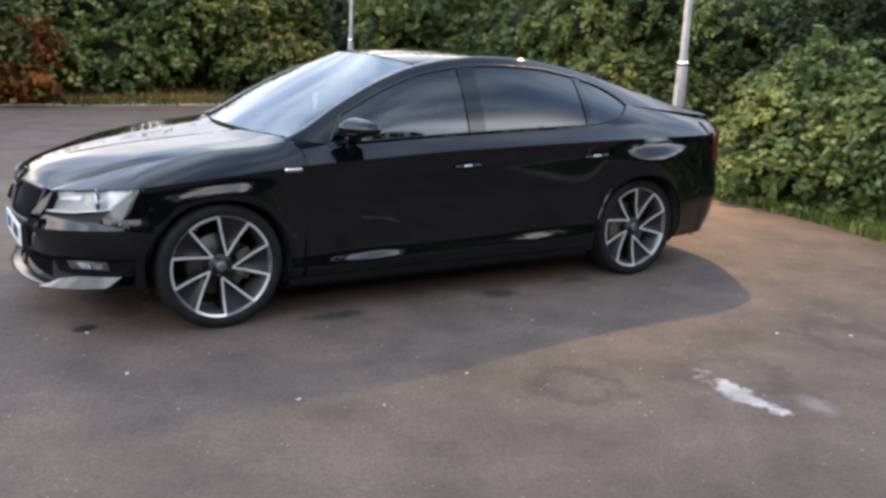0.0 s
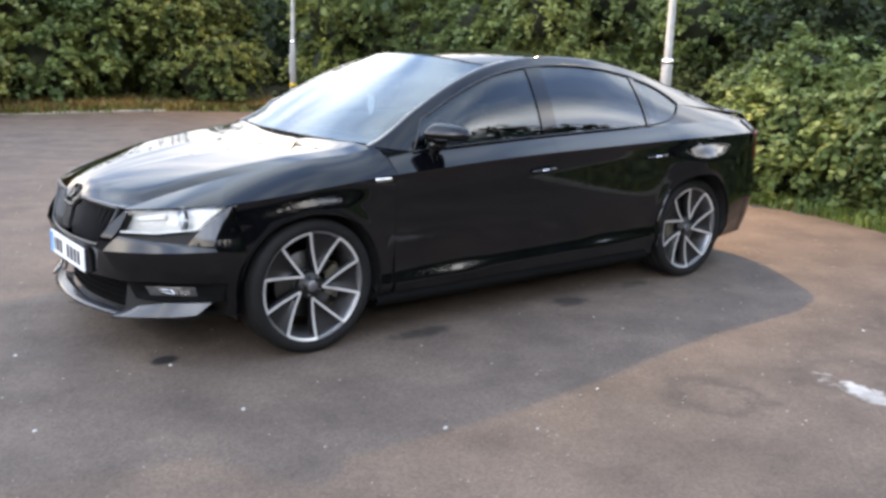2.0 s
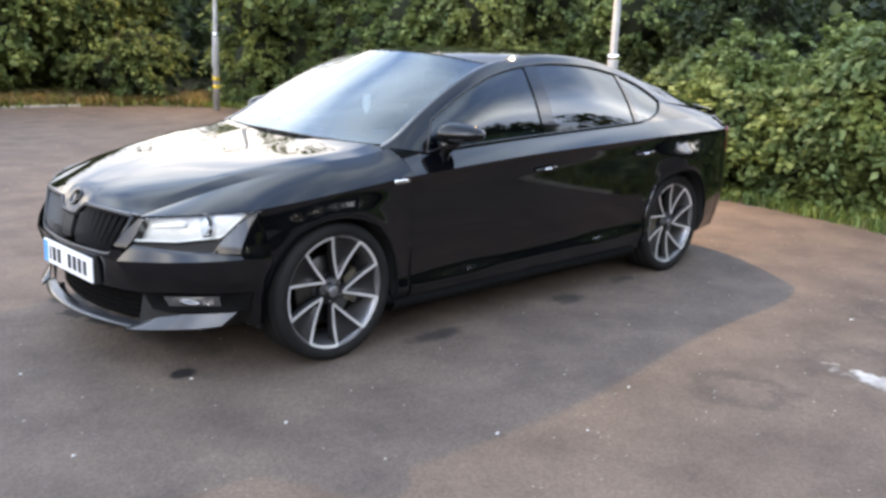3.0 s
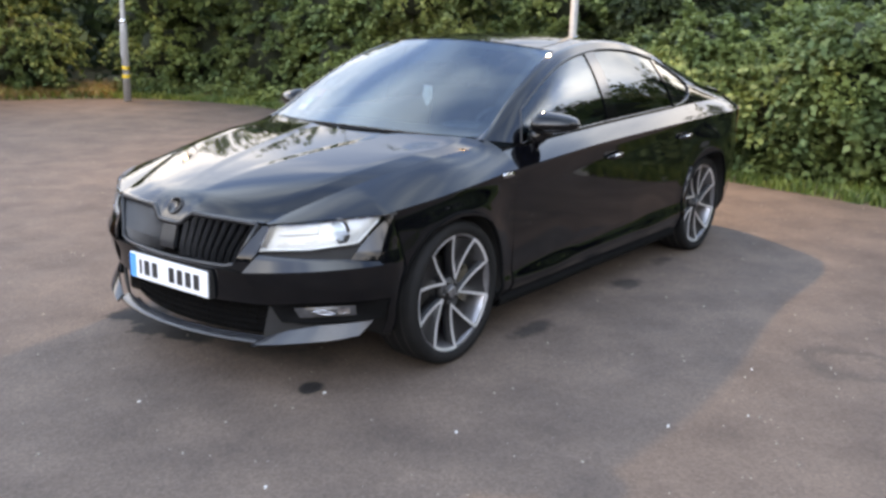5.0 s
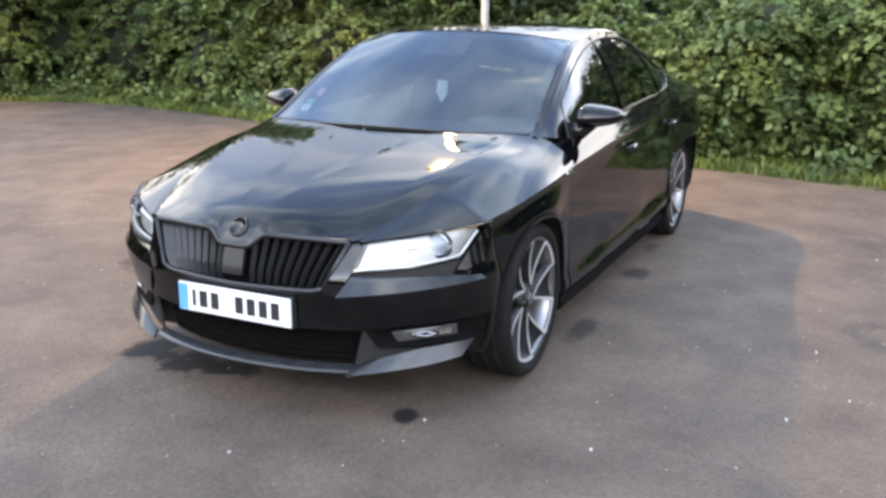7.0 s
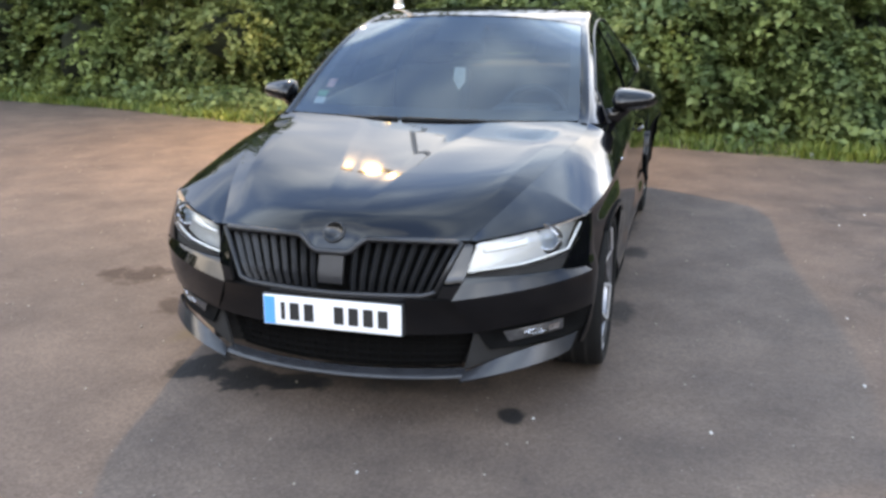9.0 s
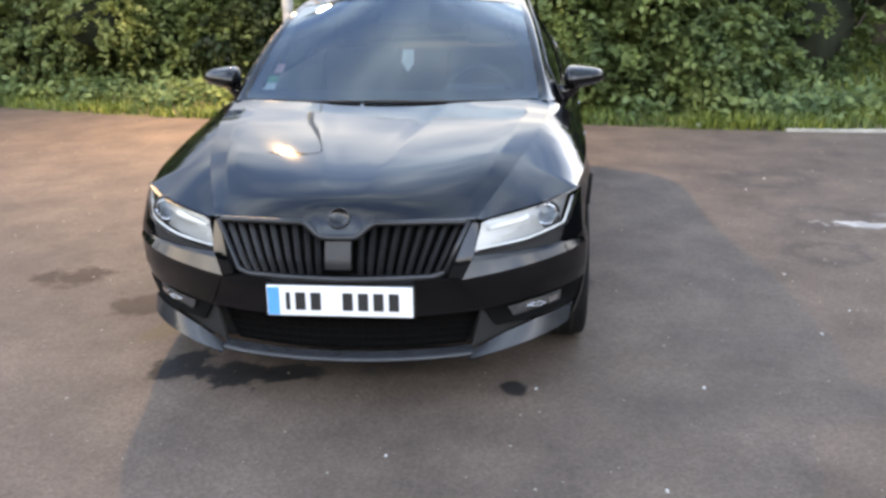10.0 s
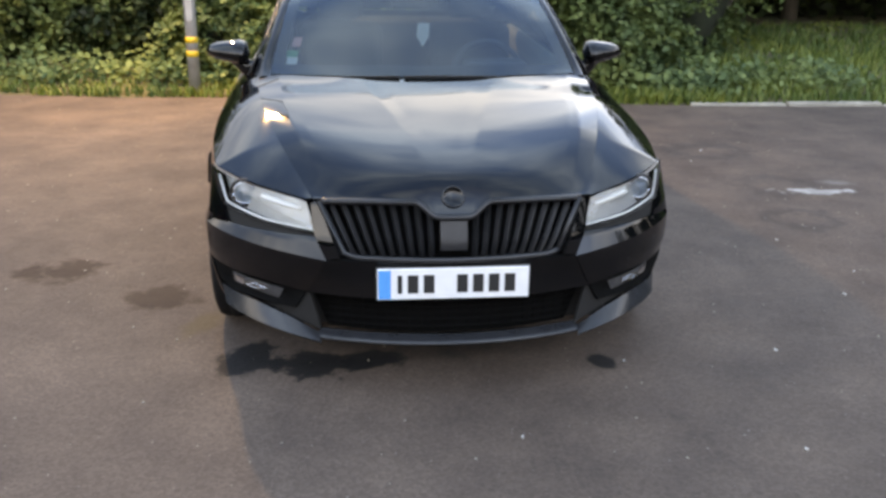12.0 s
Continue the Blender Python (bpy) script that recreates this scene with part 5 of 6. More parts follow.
for (y, z, w, h, m) in ((0.605, 1.012, 0.052, 0.030, PAPER), (0.605, 1.040, 0.050, 0.026, GREENST), (0.585, 1.085, 0.04, 0.04, REDST)):
    x = -0.995 + (z - 0.954) * 1.68 - 0.005
    sl = 1.68
    v, f = flat_prism([(-w / 2, -h / 2), (w / 2, -h / 2), (w / 2, h / 2), (-w / 2, h / 2)], 0.002, lambda a, b, d: (x + b * sl * 0.5 + 0.022 + d, y + a - 0.3 * b, z + b))
    piece("windscreen_sticker", v, f, m, screen, "small sticker inside the glass", smooth=False)


# ---- wheels ----
def wheel(cx, sgn):
    """A wide low tyre on a ten-legged machined alloy, disc and caliper behind; sgn -1 is the car's left."""
    at = np.array([cx, sgn * 0.79, 0.330])

    def put(vf, flip=False):
        v, f = vf
        v = np.asarray(v, float) * np.array([1, sgn, 1]) + at
        return v, [tuple(q)[::-1] for q in f] if (sgn < 0) != flip else f
    v, f = put(lathe([(0.269, 0.095), (0.263, 0.100), (0.256, 0.088), (0.246, 0.06), (0.240, -0.02), (0.242, -0.10), (0.262, -0.105)], 72))
    rim = piece("wheel", v, f, BARREL, car, "dark alloy wheel with bright machined spokes", thick=0.005)
    v, f = put(lathe([(0.252, -0.108), (0.270, -0.116), (0.296, -0.118), (0.320, -0.110), (0.3275, -0.09), (0.330, 0.0), (0.3275, 0.09), (0.320, 0.108), (0.298, 0.117), (0.278, 0.112), (0.268, 0.101), (0.262, 0.09)], 72))
    piece("tyre", v, f, RUBBER, rim, "black low-profile tyre")
    for gy in (-0.055, 0.0, 0.055):
        v, f = put(lathe([(0.3308, gy - 0.006), (0.3312, gy), (0.3308, gy + 0.006)], 48))
        piece("tread_groove", v, f, MATT, rim)
    v, f = put(lathe([(0.2705, 0.094), (0.2715, 0.100), (0.268, 0.1025), (0.264, 0.100)], 72))
    piece("rim_edge", v, f, BARREL, rim)
    v, f = put(lathe([(0.0, 0.018), (0.16, 0.018), (0.165, 0.012), (0.165, -0.012), (0.0, -0.012)], 48))
    piece("brake_disc", v, f, STEEL, rim)
    v, f = put(lathe([(0.0, 0.030), (0.075, 0.030), (0.080, 0.012)], 32))
    piece("disc_bell", v, f, POCKET, rim)
    # caliper
    a = np.radians(np.linspace(-30, 30, 12)) if cx < 0 else np.radians(np.linspace(160, 215, 12))
    g = np.stack([np.stack([r * np.cos(a), 0 * a + yy, r * np.sin(a)], -1) for r, yy in ((0.10, 0.03), (0.10, 0.05), (0.175, 0.052), (0.18, 0.03), (0.18, -0.03))], 0)
    v, f = put(grid(g))
    piece("brake_caliper", v, f, CALIPER, rim, thick=0.01)
    # hub
    v, f = put(lathe([(0.0, 0.088), (0.028, 0.088), (0.032, 0.084), (0.034, 0.076), (0.058, 0.074), (0.066, 0.066), (0.068, 0.04)], 40))
    piece("hub", v, f, POCKET, rim)
    v, f = put(lathe([(0.0, 0.0905), (0.024, 0.0905), (0.027, 0.088), (0.028, 0.085)], 32))
    piece("hub_cap", v, f, BARREL, rim, "round grey hub cap")
    first = 90 - 31 if sgn < 0 else 90 + 31
    hand = 1 if sgn < 0 else -1
    for k in range(5):
        lead = math.radians(first + 72 * k)
        spread = hand * math.radians(35)

        def spot(r, a, y):
            return np.array([r * math.cos(a), y, r * math.sin(a)])
        # straight leg along the radius, slanted leg from the same root
        legs = []
        root, end_a, end_b = spot(0.062, lead, 0), spot(0.264, lead - hand * 0.03, 0), spot(0.264, lead + spread, 0)
        for end, wd in ((end_a, 0.0056), (end_b, 0.0056)):
            d = (end - root) / np.linalg.norm(end - root)
            across = np.array([-d[2], 0, d[0]])
            face = []
            for t in np.linspace(0, 1, 9):
                q = root + (end - root) * t
                y = 0.074 + 0.024 * t - 0.010 * math.sin(math.pi * t)
                face.append((q - across * wd * (1 + 0.25 * t) + np.array([0, y, 0]), q + across * wd * (1 + 0.25 * t) + np.array([0, y, 0])))
            legs.append(face)
            g = np.array(face)
            v, f = put(grid(g), True)
            piece("spoke_face", v, f, ALLOY, rim, thick=0.003)
            deep = np.array([[q[0] - np.array([0, 0.045, 0]), q[0] - np.array([0, 0.003, 0]), q[1] - np.array([0, 0.003, 0]), q[1] - np.array([0, 0.045, 0])] for q in face])
            v, f = put(grid(deep), True)
            piece("spoke", v, f, POCKET, rim)
        mid_a, mid_b = [(q[0] + q[1]) / 2 for q in legs[0]], [(q[0] + q[1]) / 2 for q in legs[1]]
        g = np.array([[p_a * (1 - w) + p_b * w - np.array([0, 0.014 + 0.016 * math.sin(math.pi * w), 0]) for w in np.linspace(0, 1, 6)] for p_a, p_b in zip(mid_a, mid_b)])
        v, f = put(grid(g), True)
        piece("spoke_web", v, f, POCKET, rim, thick=0.012)
        arc_a = np.linspace(lead + spread, lead + hand * math.radians(72) - hand * 0.03, 14)
        g = np.array([[spot(0.2545, a, 0.0995), spot(0.2670, a, 0.1045)] for a in arc_a])
        v, f = put(grid(g), True)
        piece("window_edge", v, f, ALLOY, rim, "bright machined edge", thick=0.004)
        q = lead + hand * math.radians(54)
        v, f = put(tube(np.array([(0.050 * math.cos(q), 0.055, 0.050 * math.sin(q)), (0.050 * math.cos(q), 0.082, 0.050 * math.sin(q))]), 0.0095, 6))
        piece("wheel_bolt", v, f, STEEL, rim)
    return rim


for cx in (-1.4205, 1.4205):
    for sgn in (-1, 1):
        wheel(cx, sgn)


# ---- lamp posts ----
def lamp_post(x, y, head):
    base = tagged(new("street_lamp"), "grey galvanised street lamp post with yellow bands near its foot", "street lamp")
    base.location = (x, y, 0)
    v, f = lathe([(0.0, 0.0), (0.062, 0.0), (0.060, 1.30), (0.058, 1.325), (0.043, 1.36)], 24, "z")
    piece("foot_tube", v, f, GALV, base)
    v, f = lathe([(0.0615, 1.305), (0.066, 1.31), (0.066, 1.345), (0.050, 1.362)], 24, "z")
    piece("collar", v, f, CHROME, base, "bright collar where the post narrows")
    v, f = lathe([(0.043, 1.34), (0.036, 3.2), (0.030, 4.62), (0.0, 4.63)], 20, "z")
    piece("post", v, f, GALV, base)
    for z in (0.42, 0.56):
        v, f = lathe([(0.0612, z - 0.03), (0.0640, z - 0.028), (0.0640, z + 0.028), (0.0610, z + 0.03)], 24, "z")
        piece("band", v, f, YELLOW, base, "yellow band")
    part("access_door", block(-0.064, -0.055, -0.035, 0.035, 0.75, 1.10, 0.004), GALV, base)
    if head is not None:
        h = np.array(head) - np.array((x, y, 0))
        line = curve([(0, 0, 4.52), (h[0] * 0.2, h[1] * 0.2, 4.68), (h[0] * 0.6, h[1] * 0.6, h[2] + 0.13), (h[0] * 0.95, h[1] * 0.95, h[2] + 0.12)], 20)
        v, f = tube(line, 0.022, 10)
        piece("arm", v, f, MATT, base)
        bm = block(-0.17, 0.17, -0.24, 0.20, 0.035, 0.11, 0.03, 3)
        bmesh.ops.rotate(bm, verts=bm.verts, matrix=Matrix.Rotation(math.atan2(h[1], h[0]) - math.pi / 2, 3, "Z"))
        bmesh.ops.translate(bm, verts=bm.verts, vec=h)
        hd = part("lamp_head", bm, MATT, base, "flat dark grey lamp head")
        v, f = lathe([(0.0, 0.012), (0.065, 0.014), (0.078, 0.034)], 24, "z")
        piece("lens", np.asarray(v) + h, f, LAMPLENS, hd, "glowing warm lens")
        # invented plate, out of view, that stops lamplight reaching post and hedge
        back = -h[:2] / np.linalg.norm(h[:2])
        bm = block(-0.004, 0.004, -0.07, 0.07, -0.30, 0.05, 0.002, 1)
        bmesh.ops.rotate(bm, verts=bm.verts, matrix=Matrix.Rotation(math.atan2(back[1], back[0]), 3, "Z"))
        bmesh.ops.translate(bm, verts=bm.verts, vec=h + np.array([back[0] * 0.12, back[1] * 0.12, 0]))
        part("light_stop", bm, MATT, hd, "added unseen plate that keeps lamplight off the post")
    return base


lamp_post(4.61, 1.95, LAMP)
lamp_post(4.80, 10.62, LAMP_FAR)


# ---- plants ----
def leaf_cloud(centres, normals, size, rng, droop=0.35, long=1.5):
    """Two-faced folded leaves at the given places."""
    n = len(centres)
    nr = normals + rng.normal(0, 0.55, (n, 3)) + np.array([0, 0, 0.25])
    nr /= np.linalg.norm(nr, axis=1)[:, None]
    d = rng.normal(0, 1, (n, 3)) + np.array([0, 0, -droop])
    d -= nr * (d * nr).sum(1)[:, None]
    d /= np.linalg.norm(d, axis=1)[:, None] + 1e-9
    w = np.cross(nr, d)
    s = (size * rng.uniform(0.6, 1.35, n))[:, None]
    a, c = centres - d * s * 0.5 * long, centres + d * s * 0.5 * long - nr * s * 0.12
    b, e = centres + w * s * 0.5 + nr * s * 0.10 - d * s * 0.1, centres - w * s * 0.5 + nr * s * 0.10 - d * s * 0.1
    v = np.stack([a, b, c, e], 1).reshape(-1, 3)
    i = np.arange(n)[:, None] * 4
    f = np.concatenate([i + np.array([[0, 1, 2]]), i + np.array([[0, 2, 3]])], 1).reshape(-1, 3)
    return v, f


def fast_mesh(name, v, f, mat, smooth=False):
    """A mesh of triangles from arrays."""
    me = bpy.data.meshes.new(name)
    v, f = np.ascontiguousarray(v, np.float32), np.ascontiguousarray(f, np.int32)
    k = f.shape[1]
    me.vertices.add(len(v))
    me.vertices.foreach_set("co", v.ravel())
    me.loops.add(f.size)
    me.loops.foreach_set("vertex_index", f.ravel())
    me.polygons.add(len(f))
    me.polygons.foreach_set("loop_start", np.arange(0, f.size, k, dtype=np.int32))
    me.polygons.foreach_set("loop_total", np.full(len(f), k, np.int32))
    me.materials.append(mat)
    me.update(calc_edges=True)
    me.validate()
    return me


def shrub(x, y, z, rx, ry, h, count, size, mat, seed, label, face=None, cluster=18, name="bush", group="bushes round the car park"):
    """Stems, near-black cores for inner shade and thousands of leaves in clumps on overlapping lobes."""
    rng = np.random.default_rng(seed)
    ob = tagged(new(name), label, "bush", group)
    ob.location = (x, y, z)
    k = max(8, int(h * 5))
    lob = np.stack([rng.uniform(-0.62, 0.62, k) * rx, rng.uniform(-0.62, 0.62, k) * ry, rng.uniform(0.10, 0.86, k) * h], -1)
    rad = rng.uniform(0.30, 0.55, k) * min(rx, ry, h * 0.6)
    lob[:4, 2] = 0.22 * h
    # stems
    sheets = []
    for j in range(7):
        tip = lob[rng.integers(k)] * np.array([0.9, 0.9, 1.0])
        root = np.array([tip[0] * 0.2, tip[1] * 0.2, -0.1])
        mid = (root + tip) / 2 + rng.normal(0, 0.08 * h, 3)
        sheets.append(tube(curve([root, mid, tip], 8), np.linspace(0.028, 0.008, 8), 5))
    v, f = joined(*sheets)
    piece("stem_cluster", v, f, BARK, ob)
    # dark cores, coloured as the shade between the leaves
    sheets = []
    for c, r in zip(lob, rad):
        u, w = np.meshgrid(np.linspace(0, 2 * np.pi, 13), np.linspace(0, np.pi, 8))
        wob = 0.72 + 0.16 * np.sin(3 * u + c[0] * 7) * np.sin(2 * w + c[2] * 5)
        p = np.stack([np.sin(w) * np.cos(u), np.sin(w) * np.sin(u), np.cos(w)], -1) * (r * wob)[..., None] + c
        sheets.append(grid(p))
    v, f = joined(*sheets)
    piece("shade_core", v, f, SHADE, ob)
    # clumps of leaves over the lobes
    m = count // cluster
    pick = rng.choice(k, m, p=rad ** 2 / (rad ** 2).sum())
    d = rng.normal(0, 1, (m, 3))
    if face is not None:
        d += np.array(face) * 0.7
    d /= np.linalg.norm(d, axis=1)[:, None]
    cc = lob[pick] + d * (rad[pick] * rng.uniform(0.80, 1.12, m))[:, None]
    inside = np.zeros(m, bool)
    for c, r in zip(lob, rad):
        inside |= np.linalg.norm(cc - c, axis=1) < r * 0.70
    cc, d = cc[~inside], d[~inside]
    low = cc[:, 2] > 0.02
    cc, d = cc[low], d[low]
    # each spray arches out of the lobe and droops, its leaves in two ranks
    rep = np.repeat(np.arange(len(cc)), cluster)
    u = rng.random(len(rep))
    reach = rng.uniform(0.18, 0.46, len(cc))
    go = d * np.array([1, 1, 0.55]) + rng.normal(0, 0.35, d.shape)
    go /= np.linalg.norm(go, axis=1)[:, None]
    wide = np.cross(go, np.array([0, 0, 1.0]))
    wide /= np.linalg.norm(wide, axis=1)[:, None] + 1e-6
    lr = reach[rep]
    p = cc[rep] + go[rep] * (u * lr)[:, None] + wide[rep] * (rng.choice([-1, 1], len(rep)) * rng.uniform(0.2, 1.0, len(rep)) * size * 1.2)[:, None]
    p[:, 2] += lr * (0.25 * u - 0.75 * u * u) + rng.normal(0, 0.3 * size, len(rep))
    nv = go[rep] * 0.35 + np.array([0, 0, 0.75])
    v, f = leaf_cloud(p, nv, size, rng)
    v[:, 2] = np.maximum(v[:, 2], -0.05)
    attach(new("foliage", fast_mesh("foliage", v, f, mat)), ob)
    return ob


TALL = "dense green hedge shrub, tall and tangled, on the verge"
rng = np.random.default_rng(5)
s_corner, s_near = at_edge(x=4.9, lo=60, hi=130), at_edge(y=-2.2, lo=200)
# near side, from the corner to past the boot
for j, (s, far, rx, ry, h, n, mat) in enumerate((
        (s_corner - 1.2, 2.0, 1.5, 1.5, 2.9, 12000, LEAF_C), (s_corner + 0.6, 1.9, 1.5, 1.5, 2.9, 14000, LEAF_A), (s_corner + 2.3, 1.8, 1.4, 1.4, 2.8, 15000, LEAF_C), (s_corner + 4.0, 1.7, 1.4, 1.4, 2.7, 17000, LEAF_A),
        # the LEAF_D shrub gets its dark hollow from leaf colour
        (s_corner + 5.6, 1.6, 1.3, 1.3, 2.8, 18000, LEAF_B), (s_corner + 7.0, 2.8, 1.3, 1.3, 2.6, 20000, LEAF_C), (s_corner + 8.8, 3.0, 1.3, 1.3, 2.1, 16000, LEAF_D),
        (s_corner + 10.3, 1.5, 1.0, 1.1, 1.25, 19000, LEAF_C), (s_corner + 11.4, 1.45, 1.15, 1.15, 1.95, 25000, LEAF_A), (s_corner + 12.9, 1.4, 1.0, 1.1, 2.2, 21000, LEAF_A),
        (s_corner + 14.2, 1.6, 1.0, 1.1, 1.9, 17000, LEAF_C), (s_corner + 13.2, 3.6, 1.7, 1.7, 3.0, 10000, LEAF_C),
        (s_corner + 15.4, 3.4, 1.5, 1.6, 2.6, 9000, LEAF_C))):
    p = beside(s, far)
    shrub(p[0], p[1], p[2], rx, ry, h, int(n * 1.9), 0.058, mat, 20 + j, TALL, face=(-p[0] / 7, -(p[1] + 2) / 9, 0.15), cluster=34)
# far side
for j in range(9):
    x = 4.0 - 2.3 * j
    p = np.array([x, 14.2 + rng.uniform(-0.3, 0.3), 0.2])
    shrub(p[0], p[1], p[2], 1.7, 1.6, rng.uniform(2.5, 3.1), 32000, 0.078, (LEAF_B, LEAF_A, LEAF_B)[j % 3], 50 + j, TALL, face=(-0.1, -1, 0.2), cluster=30)
shrub(-0.75, 12.35, 0.12, 0.6, 0.45, 1.35, 3000, 0.10, LEAF_R, 90, "shrub with orange-brown autumn leaves on the verge")
shrub(-1.7, 12.5, 0.12, 0.8, 0.6, 2.3, 4200, 0.10, LEAF_R, 91, "shrub with orange-brown autumn leaves on the verge")


def blades(spots, height, rng, bend=0.7):
    """Bent grass blades rooted at the given places."""
    n = len(spots)
    a = rng.uniform(0, 2 * np.pi, n)
    h = height * rng.uniform(0.4, 1.3, n)
    w = 0.006 + 0.01 * rng.random(n)
    side_v = np.stack([np.cos(a), np.sin(a), 0 * a], -1)
    lean = np.stack([-np.sin(a), np.cos(a), 0 * a], -1) * (h * rng.uniform(0.1, bend, n))[:, None]
    up = np.array([0, 0, 1.0]) * h[:, None]
    p0, p1 = spots - side_v * w[:, None], spots + side_v * w[:, None]
    m0, m1 = spots + lean * 0.35 + up * 0.6 - side_v * w[:, None] * 0.8, spots + lean * 0.35 + up * 0.6 + side_v * w[:, None] * 0.8
    tip = spots + lean + up * 0.92
    v = np.stack([p0, p1, m1, m0, tip], 1).reshape(-1, 3)
    i = np.arange(n)[:, None] * 5
    f = np.concatenate([i + np.array([[0, 1, 2]]), i + np.array([[0, 2, 3]]), i + np.array([[3, 2, 4]])], 1).reshape(-1, 3)
    return v, f


def strip_spots(s0, s1, f0, f1, n, rng, thin=1.0):
    s, q = rng.uniform(s0, s1, n), f0 + (f1 - f0) * rng.random(n) ** thin
    return np.array([beside(a, b) for a, b in zip(s, q)]) - np.array([0, 0, 0.03])


def turf(name, label, mat, s0, s1, f0, f1, n, height, seed, thin=1.0, bend=0.7):
    g = np.random.default_rng(seed)
    v, f = blades(strip_spots(s0, s1, f0, f1, n, g, thin), height, g, bend)
    return tagged(new(name, fast_mesh(name, v, f, mat)), label, "grass", kind="stuff")


turf("grass", "short green grass along the tarmac's edge", GRASS, s_corner, s_near + 1.5, -0.03, 1.0, 16000, 0.10, 7, 1.4)
turf("grass", "long green grass on the rising bank", GRASS, s_near, s_near + 12, 0.0, 6.5, 34000, 0.15, 8, 1.3)
turf("dry_grass", "dry straw-brown grass along the far verge", DRY, at_edge(x=-9, hi=150), at_edge(x=4.9, lo=60, hi=130), 0.0, 1.4, 15000, 0.17, 9, bend=2.2)
turf("grass", "sparse green grass among the dry straw of the far verge", GRASS, at_edge(x=-9, hi=150), at_edge(x=4.9, lo=60, hi=130), -0.12, 1.4, 6000, 0.15, 10, bend=2.0)

# leafy weeds at the hedge's foot
g = np.random.default_rng(11)
sp = strip_spots(s_corner, s_near + 3, 0.25, 1.2, 700, g)
rep = np.repeat(np.arange(len(sp)), 9)
p = sp[rep] + np.abs(g.normal(0, 1, (len(rep), 3))) * np.array([0, 0, 0.10]) + g.normal(0, 0.07, (len(rep), 3)) * np.array([1, 1, 0.2]) + np.array([0, 0, 0.08])
v, f = leaf_cloud(p, np.tile(np.array([[-0.5, 0, 0.8]]), (len(p), 1)), 0.06, g)
tagged(new("weeds", fast_mesh("weeds", v, f, LEAF_A)), "low leafy weeds at the hedge's foot", "weeds", kind="stuff")

# far woods all round, behind the hedge and beyond the open tarmac
def woods(name, line, h, n, size, seed, mat):
    g = np.random.default_rng(seed)
    line = np.asarray(line, float)
    k = n // 60
    c = along(line, g.random(k))
    c = np.column_stack([c + g.normal(0, 1.2, (k, 2)), h * g.uniform(0.02, 1, k) ** 0.8 * (0.75 + 0.25 * np.sin(np.arange(k) * 0.13))])
    rep = np.repeat(np.arange(k), 60)
    d = g.normal(0, 1, (len(rep), 3))
    d /= np.linalg.norm(d, axis=1)[:, None]
    p = c[rep] + d * 1.1
    p[:, 2] = np.abs(p[:, 2])
    v, f = leaf_cloud(p, d, size, g)
    return tagged(new(name, fast_mesh(name, v, f, mat)), "dark mixed woodland beyond the car park", "woods", kind="stuff")


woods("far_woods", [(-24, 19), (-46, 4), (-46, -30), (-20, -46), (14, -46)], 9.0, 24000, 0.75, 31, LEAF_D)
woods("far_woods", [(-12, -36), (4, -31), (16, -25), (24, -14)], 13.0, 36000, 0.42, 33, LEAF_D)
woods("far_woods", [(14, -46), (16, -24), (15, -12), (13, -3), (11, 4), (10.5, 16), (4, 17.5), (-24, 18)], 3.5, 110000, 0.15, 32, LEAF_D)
# upright near-black sheets, coloured as the shade inside the wood
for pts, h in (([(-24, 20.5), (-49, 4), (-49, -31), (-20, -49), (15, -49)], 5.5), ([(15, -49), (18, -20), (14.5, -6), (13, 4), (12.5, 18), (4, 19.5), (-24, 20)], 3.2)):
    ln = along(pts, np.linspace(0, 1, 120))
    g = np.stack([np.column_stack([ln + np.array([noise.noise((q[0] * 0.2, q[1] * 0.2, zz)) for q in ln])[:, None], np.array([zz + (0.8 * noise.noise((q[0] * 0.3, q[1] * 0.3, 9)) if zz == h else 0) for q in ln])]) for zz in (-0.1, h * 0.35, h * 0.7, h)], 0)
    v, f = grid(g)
    tagged(piece("wood_shade_sheet", v, f, SHADE), "near-black sheet standing for the shade inside the wood", "woods", kind="stuff")

# trees beyond the bank: trunks and overhanging crowns, out of view, added to cast shade
def tree(x, y, h, seed):
    g = np.random.default_rng(seed)
    ob = tagged(new("tree"), "leafy woodland tree, its low overhanging crown out of view", "tree", "trees beyond the grass bank")
    ob.location = (x, y, 0.1)
    lean = g.normal(0, 0.25, 2)
    line = curve([(0, 0, -0.2), (lean[0] * 0.3, lean[1] * 0.3, h * 0.35), (lean[0], lean[1], h * 0.8)], 12)
    sheets = [tube(line, np.linspace(0.17, 0.05, 12), 8)]
    for _ in range(7):
        k = g.integers(4, 11)
        tip = line[k] + np.array([*g.normal(0, 1.1, 2), g.uniform(0.1, 0.7)])
        sheets.append(tube(curve([line[k], (line[k] + tip) / 2 + np.array([0, 0, 0.15]), tip], 7), np.linspace(0.05, 0.015, 7), 5))
    v, f = joined(*sheets)
    piece("trunk", v, f, BARK, ob)
    k = 130
    c = np.stack([g.normal(0, 1.25, k), g.normal(0, 1.25, k), g.uniform(0.42, 1.0, k) * h], -1)
    rep = np.repeat(np.arange(k), 55)
    d = g.normal(0, 1, (len(rep), 3))
    d /= np.linalg.norm(d, axis=1)[:, None]
    v, f = leaf_cloud(c[rep] + d * g.uniform(0.2, 0.55, len(rep))[:, None], d, 0.13, g)
    attach(new("crown", fast_mesh("crown", v, f, LEAF_C)), ob)
    return ob


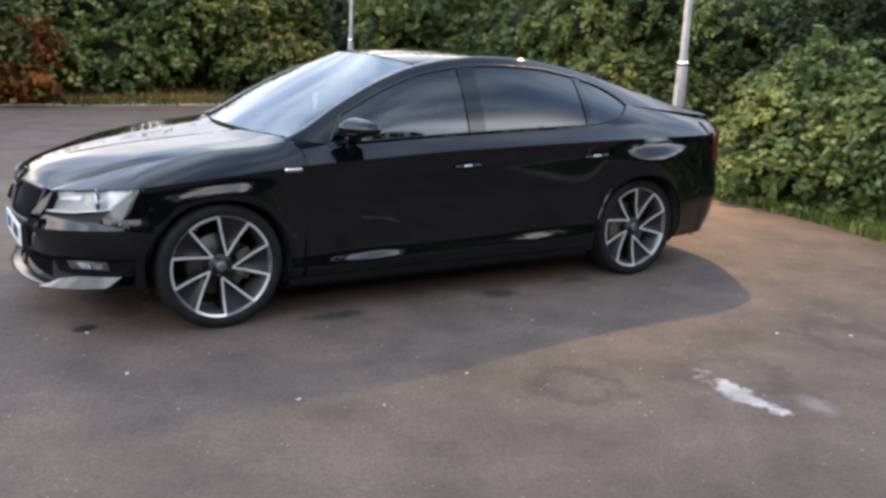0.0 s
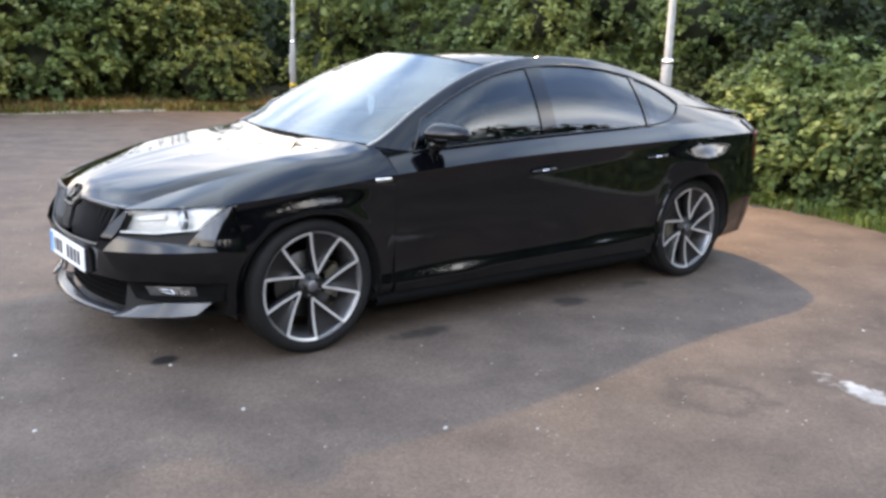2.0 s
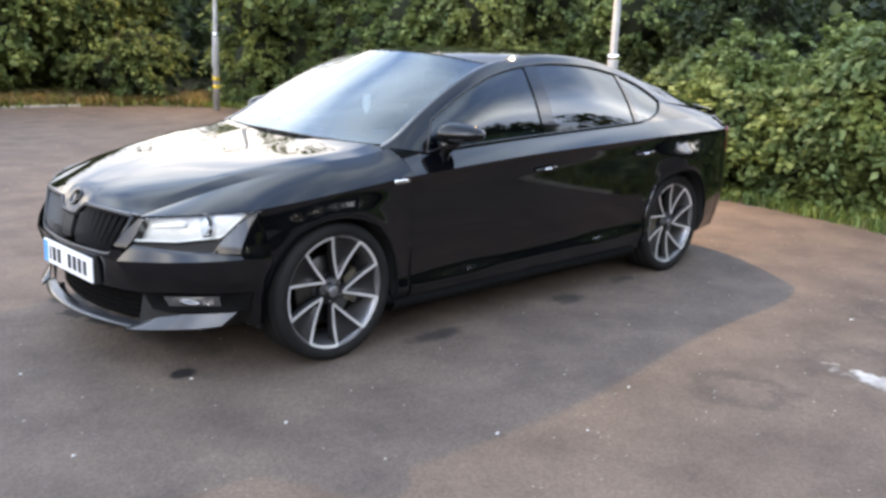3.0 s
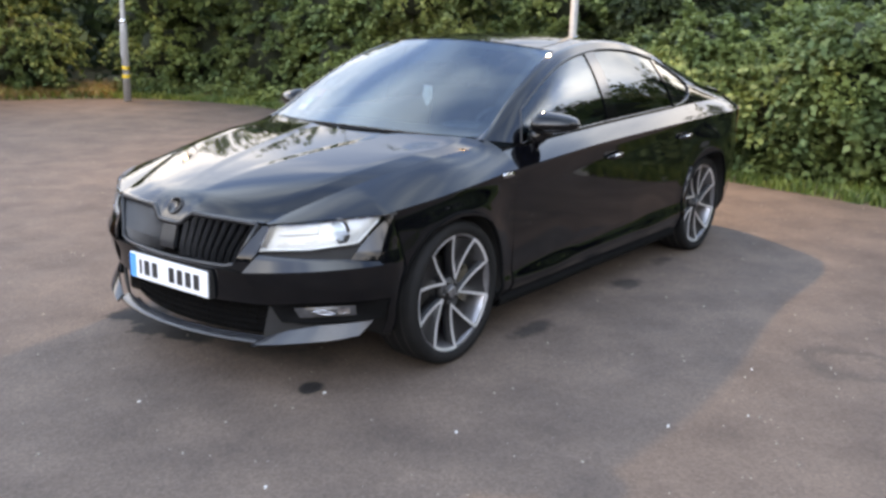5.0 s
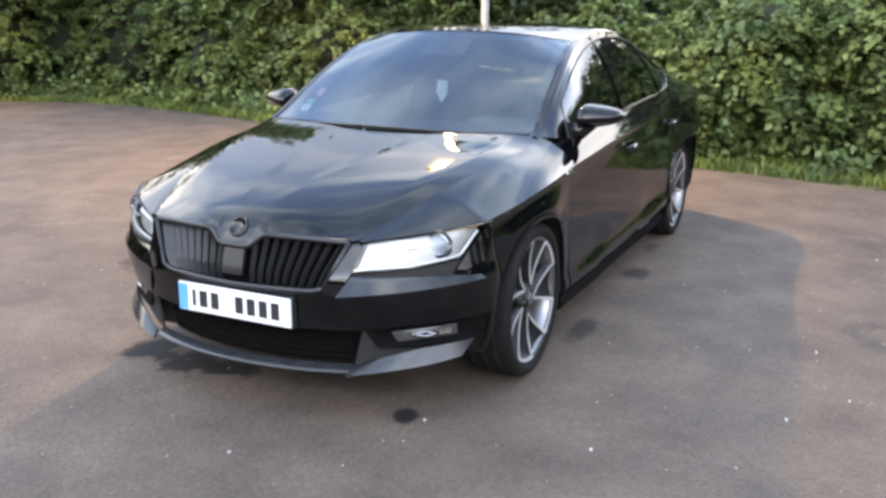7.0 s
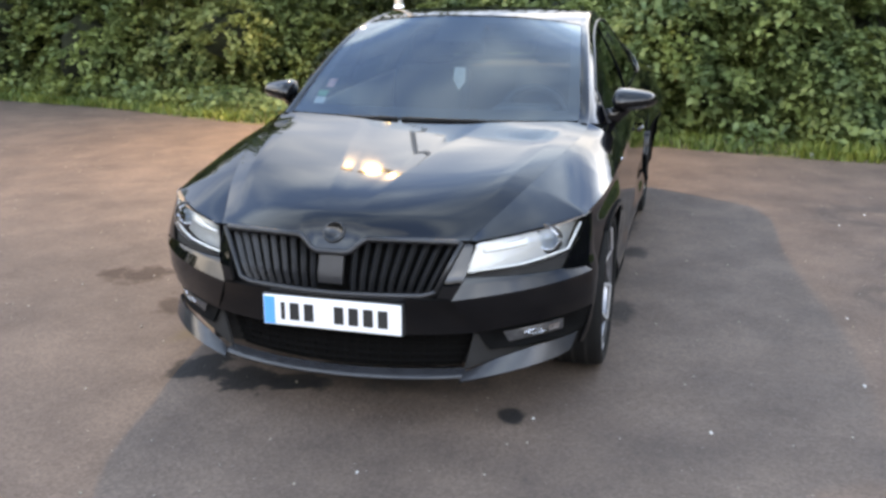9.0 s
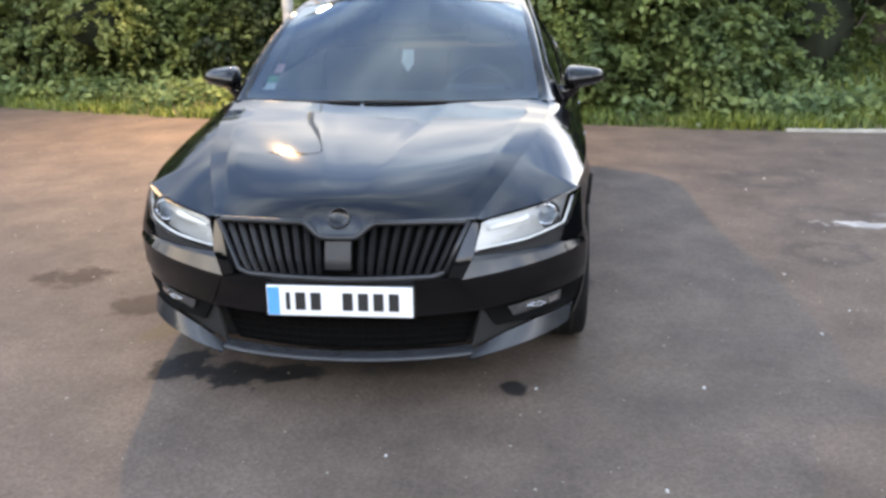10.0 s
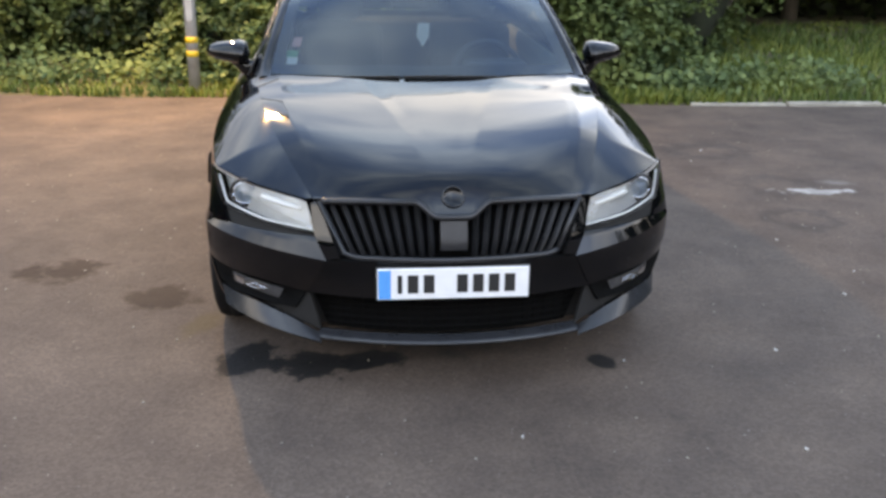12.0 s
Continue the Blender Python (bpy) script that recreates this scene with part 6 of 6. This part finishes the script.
for j in range(9):
    tree(9.6 + 0.9 * (j % 3), -4.6 - 1.55 * j, 3.6 + 0.4 * (j % 2), 300 + j)
for j, (x, y) in enumerate(((7.9, 9.9), (9.4, 7.9))):
    tree(x, y, 4.6 - 0.2 * j, 320 + j)
# near-black backing sheet that stands in for shade under the crowns
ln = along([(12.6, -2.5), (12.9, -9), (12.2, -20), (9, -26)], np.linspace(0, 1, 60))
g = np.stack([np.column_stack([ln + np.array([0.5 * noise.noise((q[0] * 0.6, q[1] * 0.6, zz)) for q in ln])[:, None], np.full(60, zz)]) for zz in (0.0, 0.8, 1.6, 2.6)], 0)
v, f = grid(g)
tagged(piece("undergrowth", v, f, SHADE), "near-black sheet standing for the shade below the trees", "undergrowth", kind="stuff")

# ---- kerbs, each stone its own ----
def kerb_run(s0, s1, label):
    root = tagged(new("kerb"), label, "kerb", kind="structure")
    k = int((s1 - s0) / 1.0)
    me = None
    for j in range(k):
        a, b = beside(s0 + j, -0.02), beside(s0 + j + 1, -0.02)
        m = (a + b) / 2
        if me is None:
            bm = block(-0.49, 0.49, -0.05, 0.05, -0.05, 0.05, 0.012, 1)
            me = bpy.data.meshes.new("kerb_stone")
            bm.to_mesh(me)
            bm.free()
            me.materials.append(KERB)
        st = new("kerb_stone", me)
        st.parent = root
        st.matrix_basis = pose(m[0], m[1], -0.022 + 0.016 * math.sin(j * 2.3), 0, 0, math.degrees(math.atan2(b[1] - a[1], b[0] - a[0])))


kerb_run(at_edge(x=-10, hi=150), at_edge(x=3.4, hi=150), "low pale concrete kerb at the far edge of the tarmac")
kerb_run(s_near + 0.9, s_near + 8.9, "low pale concrete kerb, half overgrown with grass")

# ---- litter and grit ----
def scrap(x, y, size, mat, name, label, seed, z=0.0, thickness=0.006):
    g = np.random.default_rng(seed)
    k = 7
    a = np.sort(g.uniform(0, 2 * np.pi, k))
    r = size * g.uniform(0.6, 1.2, k)
    v, f = flat_prism([(r[i] * math.cos(a[i]), r[i] * 0.7 * math.sin(a[i])) for i in range(k)], thickness, lambda p, q, d: (x + p, y + q, z + d + 0.001))
    return tagged(piece(name, v, f, mat, smooth=False), label, "litter" if mat is PAPER else "pebble", "scraps on the tarmac")


for j, (x, y, s) in enumerate(((-0.61, -1.985, 0.022), (-1.43, -1.94, 0.024), (-1.13, -2.15, 0.014), (1.66, -2.41, 0.022), (-2.01, -1.34, 0.02), (-2.06, -0.70, 0.014), (1.3, -2.2, 0.018), (-2.6, -0.2, 0.015),
                               (-3.0, 1.1, 0.02), (-2.75, -1.1, 0.016), (-2.4, 1.6, 0.018))):
    scrap(x, y, s * 0.52, PAPER, "paper_scrap", "small white scrap on the tarmac", 200 + j)
scrap(3.94, -2.30, 0.07, PAPER, "crumpled_paper", "crumpled white paper by the verge", 230, 0.0, 0.05)
g = np.random.default_rng(77)
n = 2600
p = np.column_stack([g.uniform(-5, 5, n), g.uniform(-5, 9, n), np.full(n, 0.003)])
tet = np.array([[-1, -0.6, 0], [1, -0.5, 0], [0.1, 0.9, 0], [0, 0, 0.8]])
v = (p[:, None] + tet[None] * (0.0025 + 0.0065 * g.random(n) ** 2.5)[:, None, None]).reshape(-1, 3)
i = np.arange(n)[:, None] * 4
f = np.concatenate([i + np.array([q]) for q in ((0, 2, 1), (0, 1, 3), (1, 2, 3), (2, 0, 3))], 1).reshape(-1, 3)
tagged(new("grit", fast_mesh("grit", v, f, KERB)), "loose pale grit scattered on the tarmac", "grit", kind="stuff")
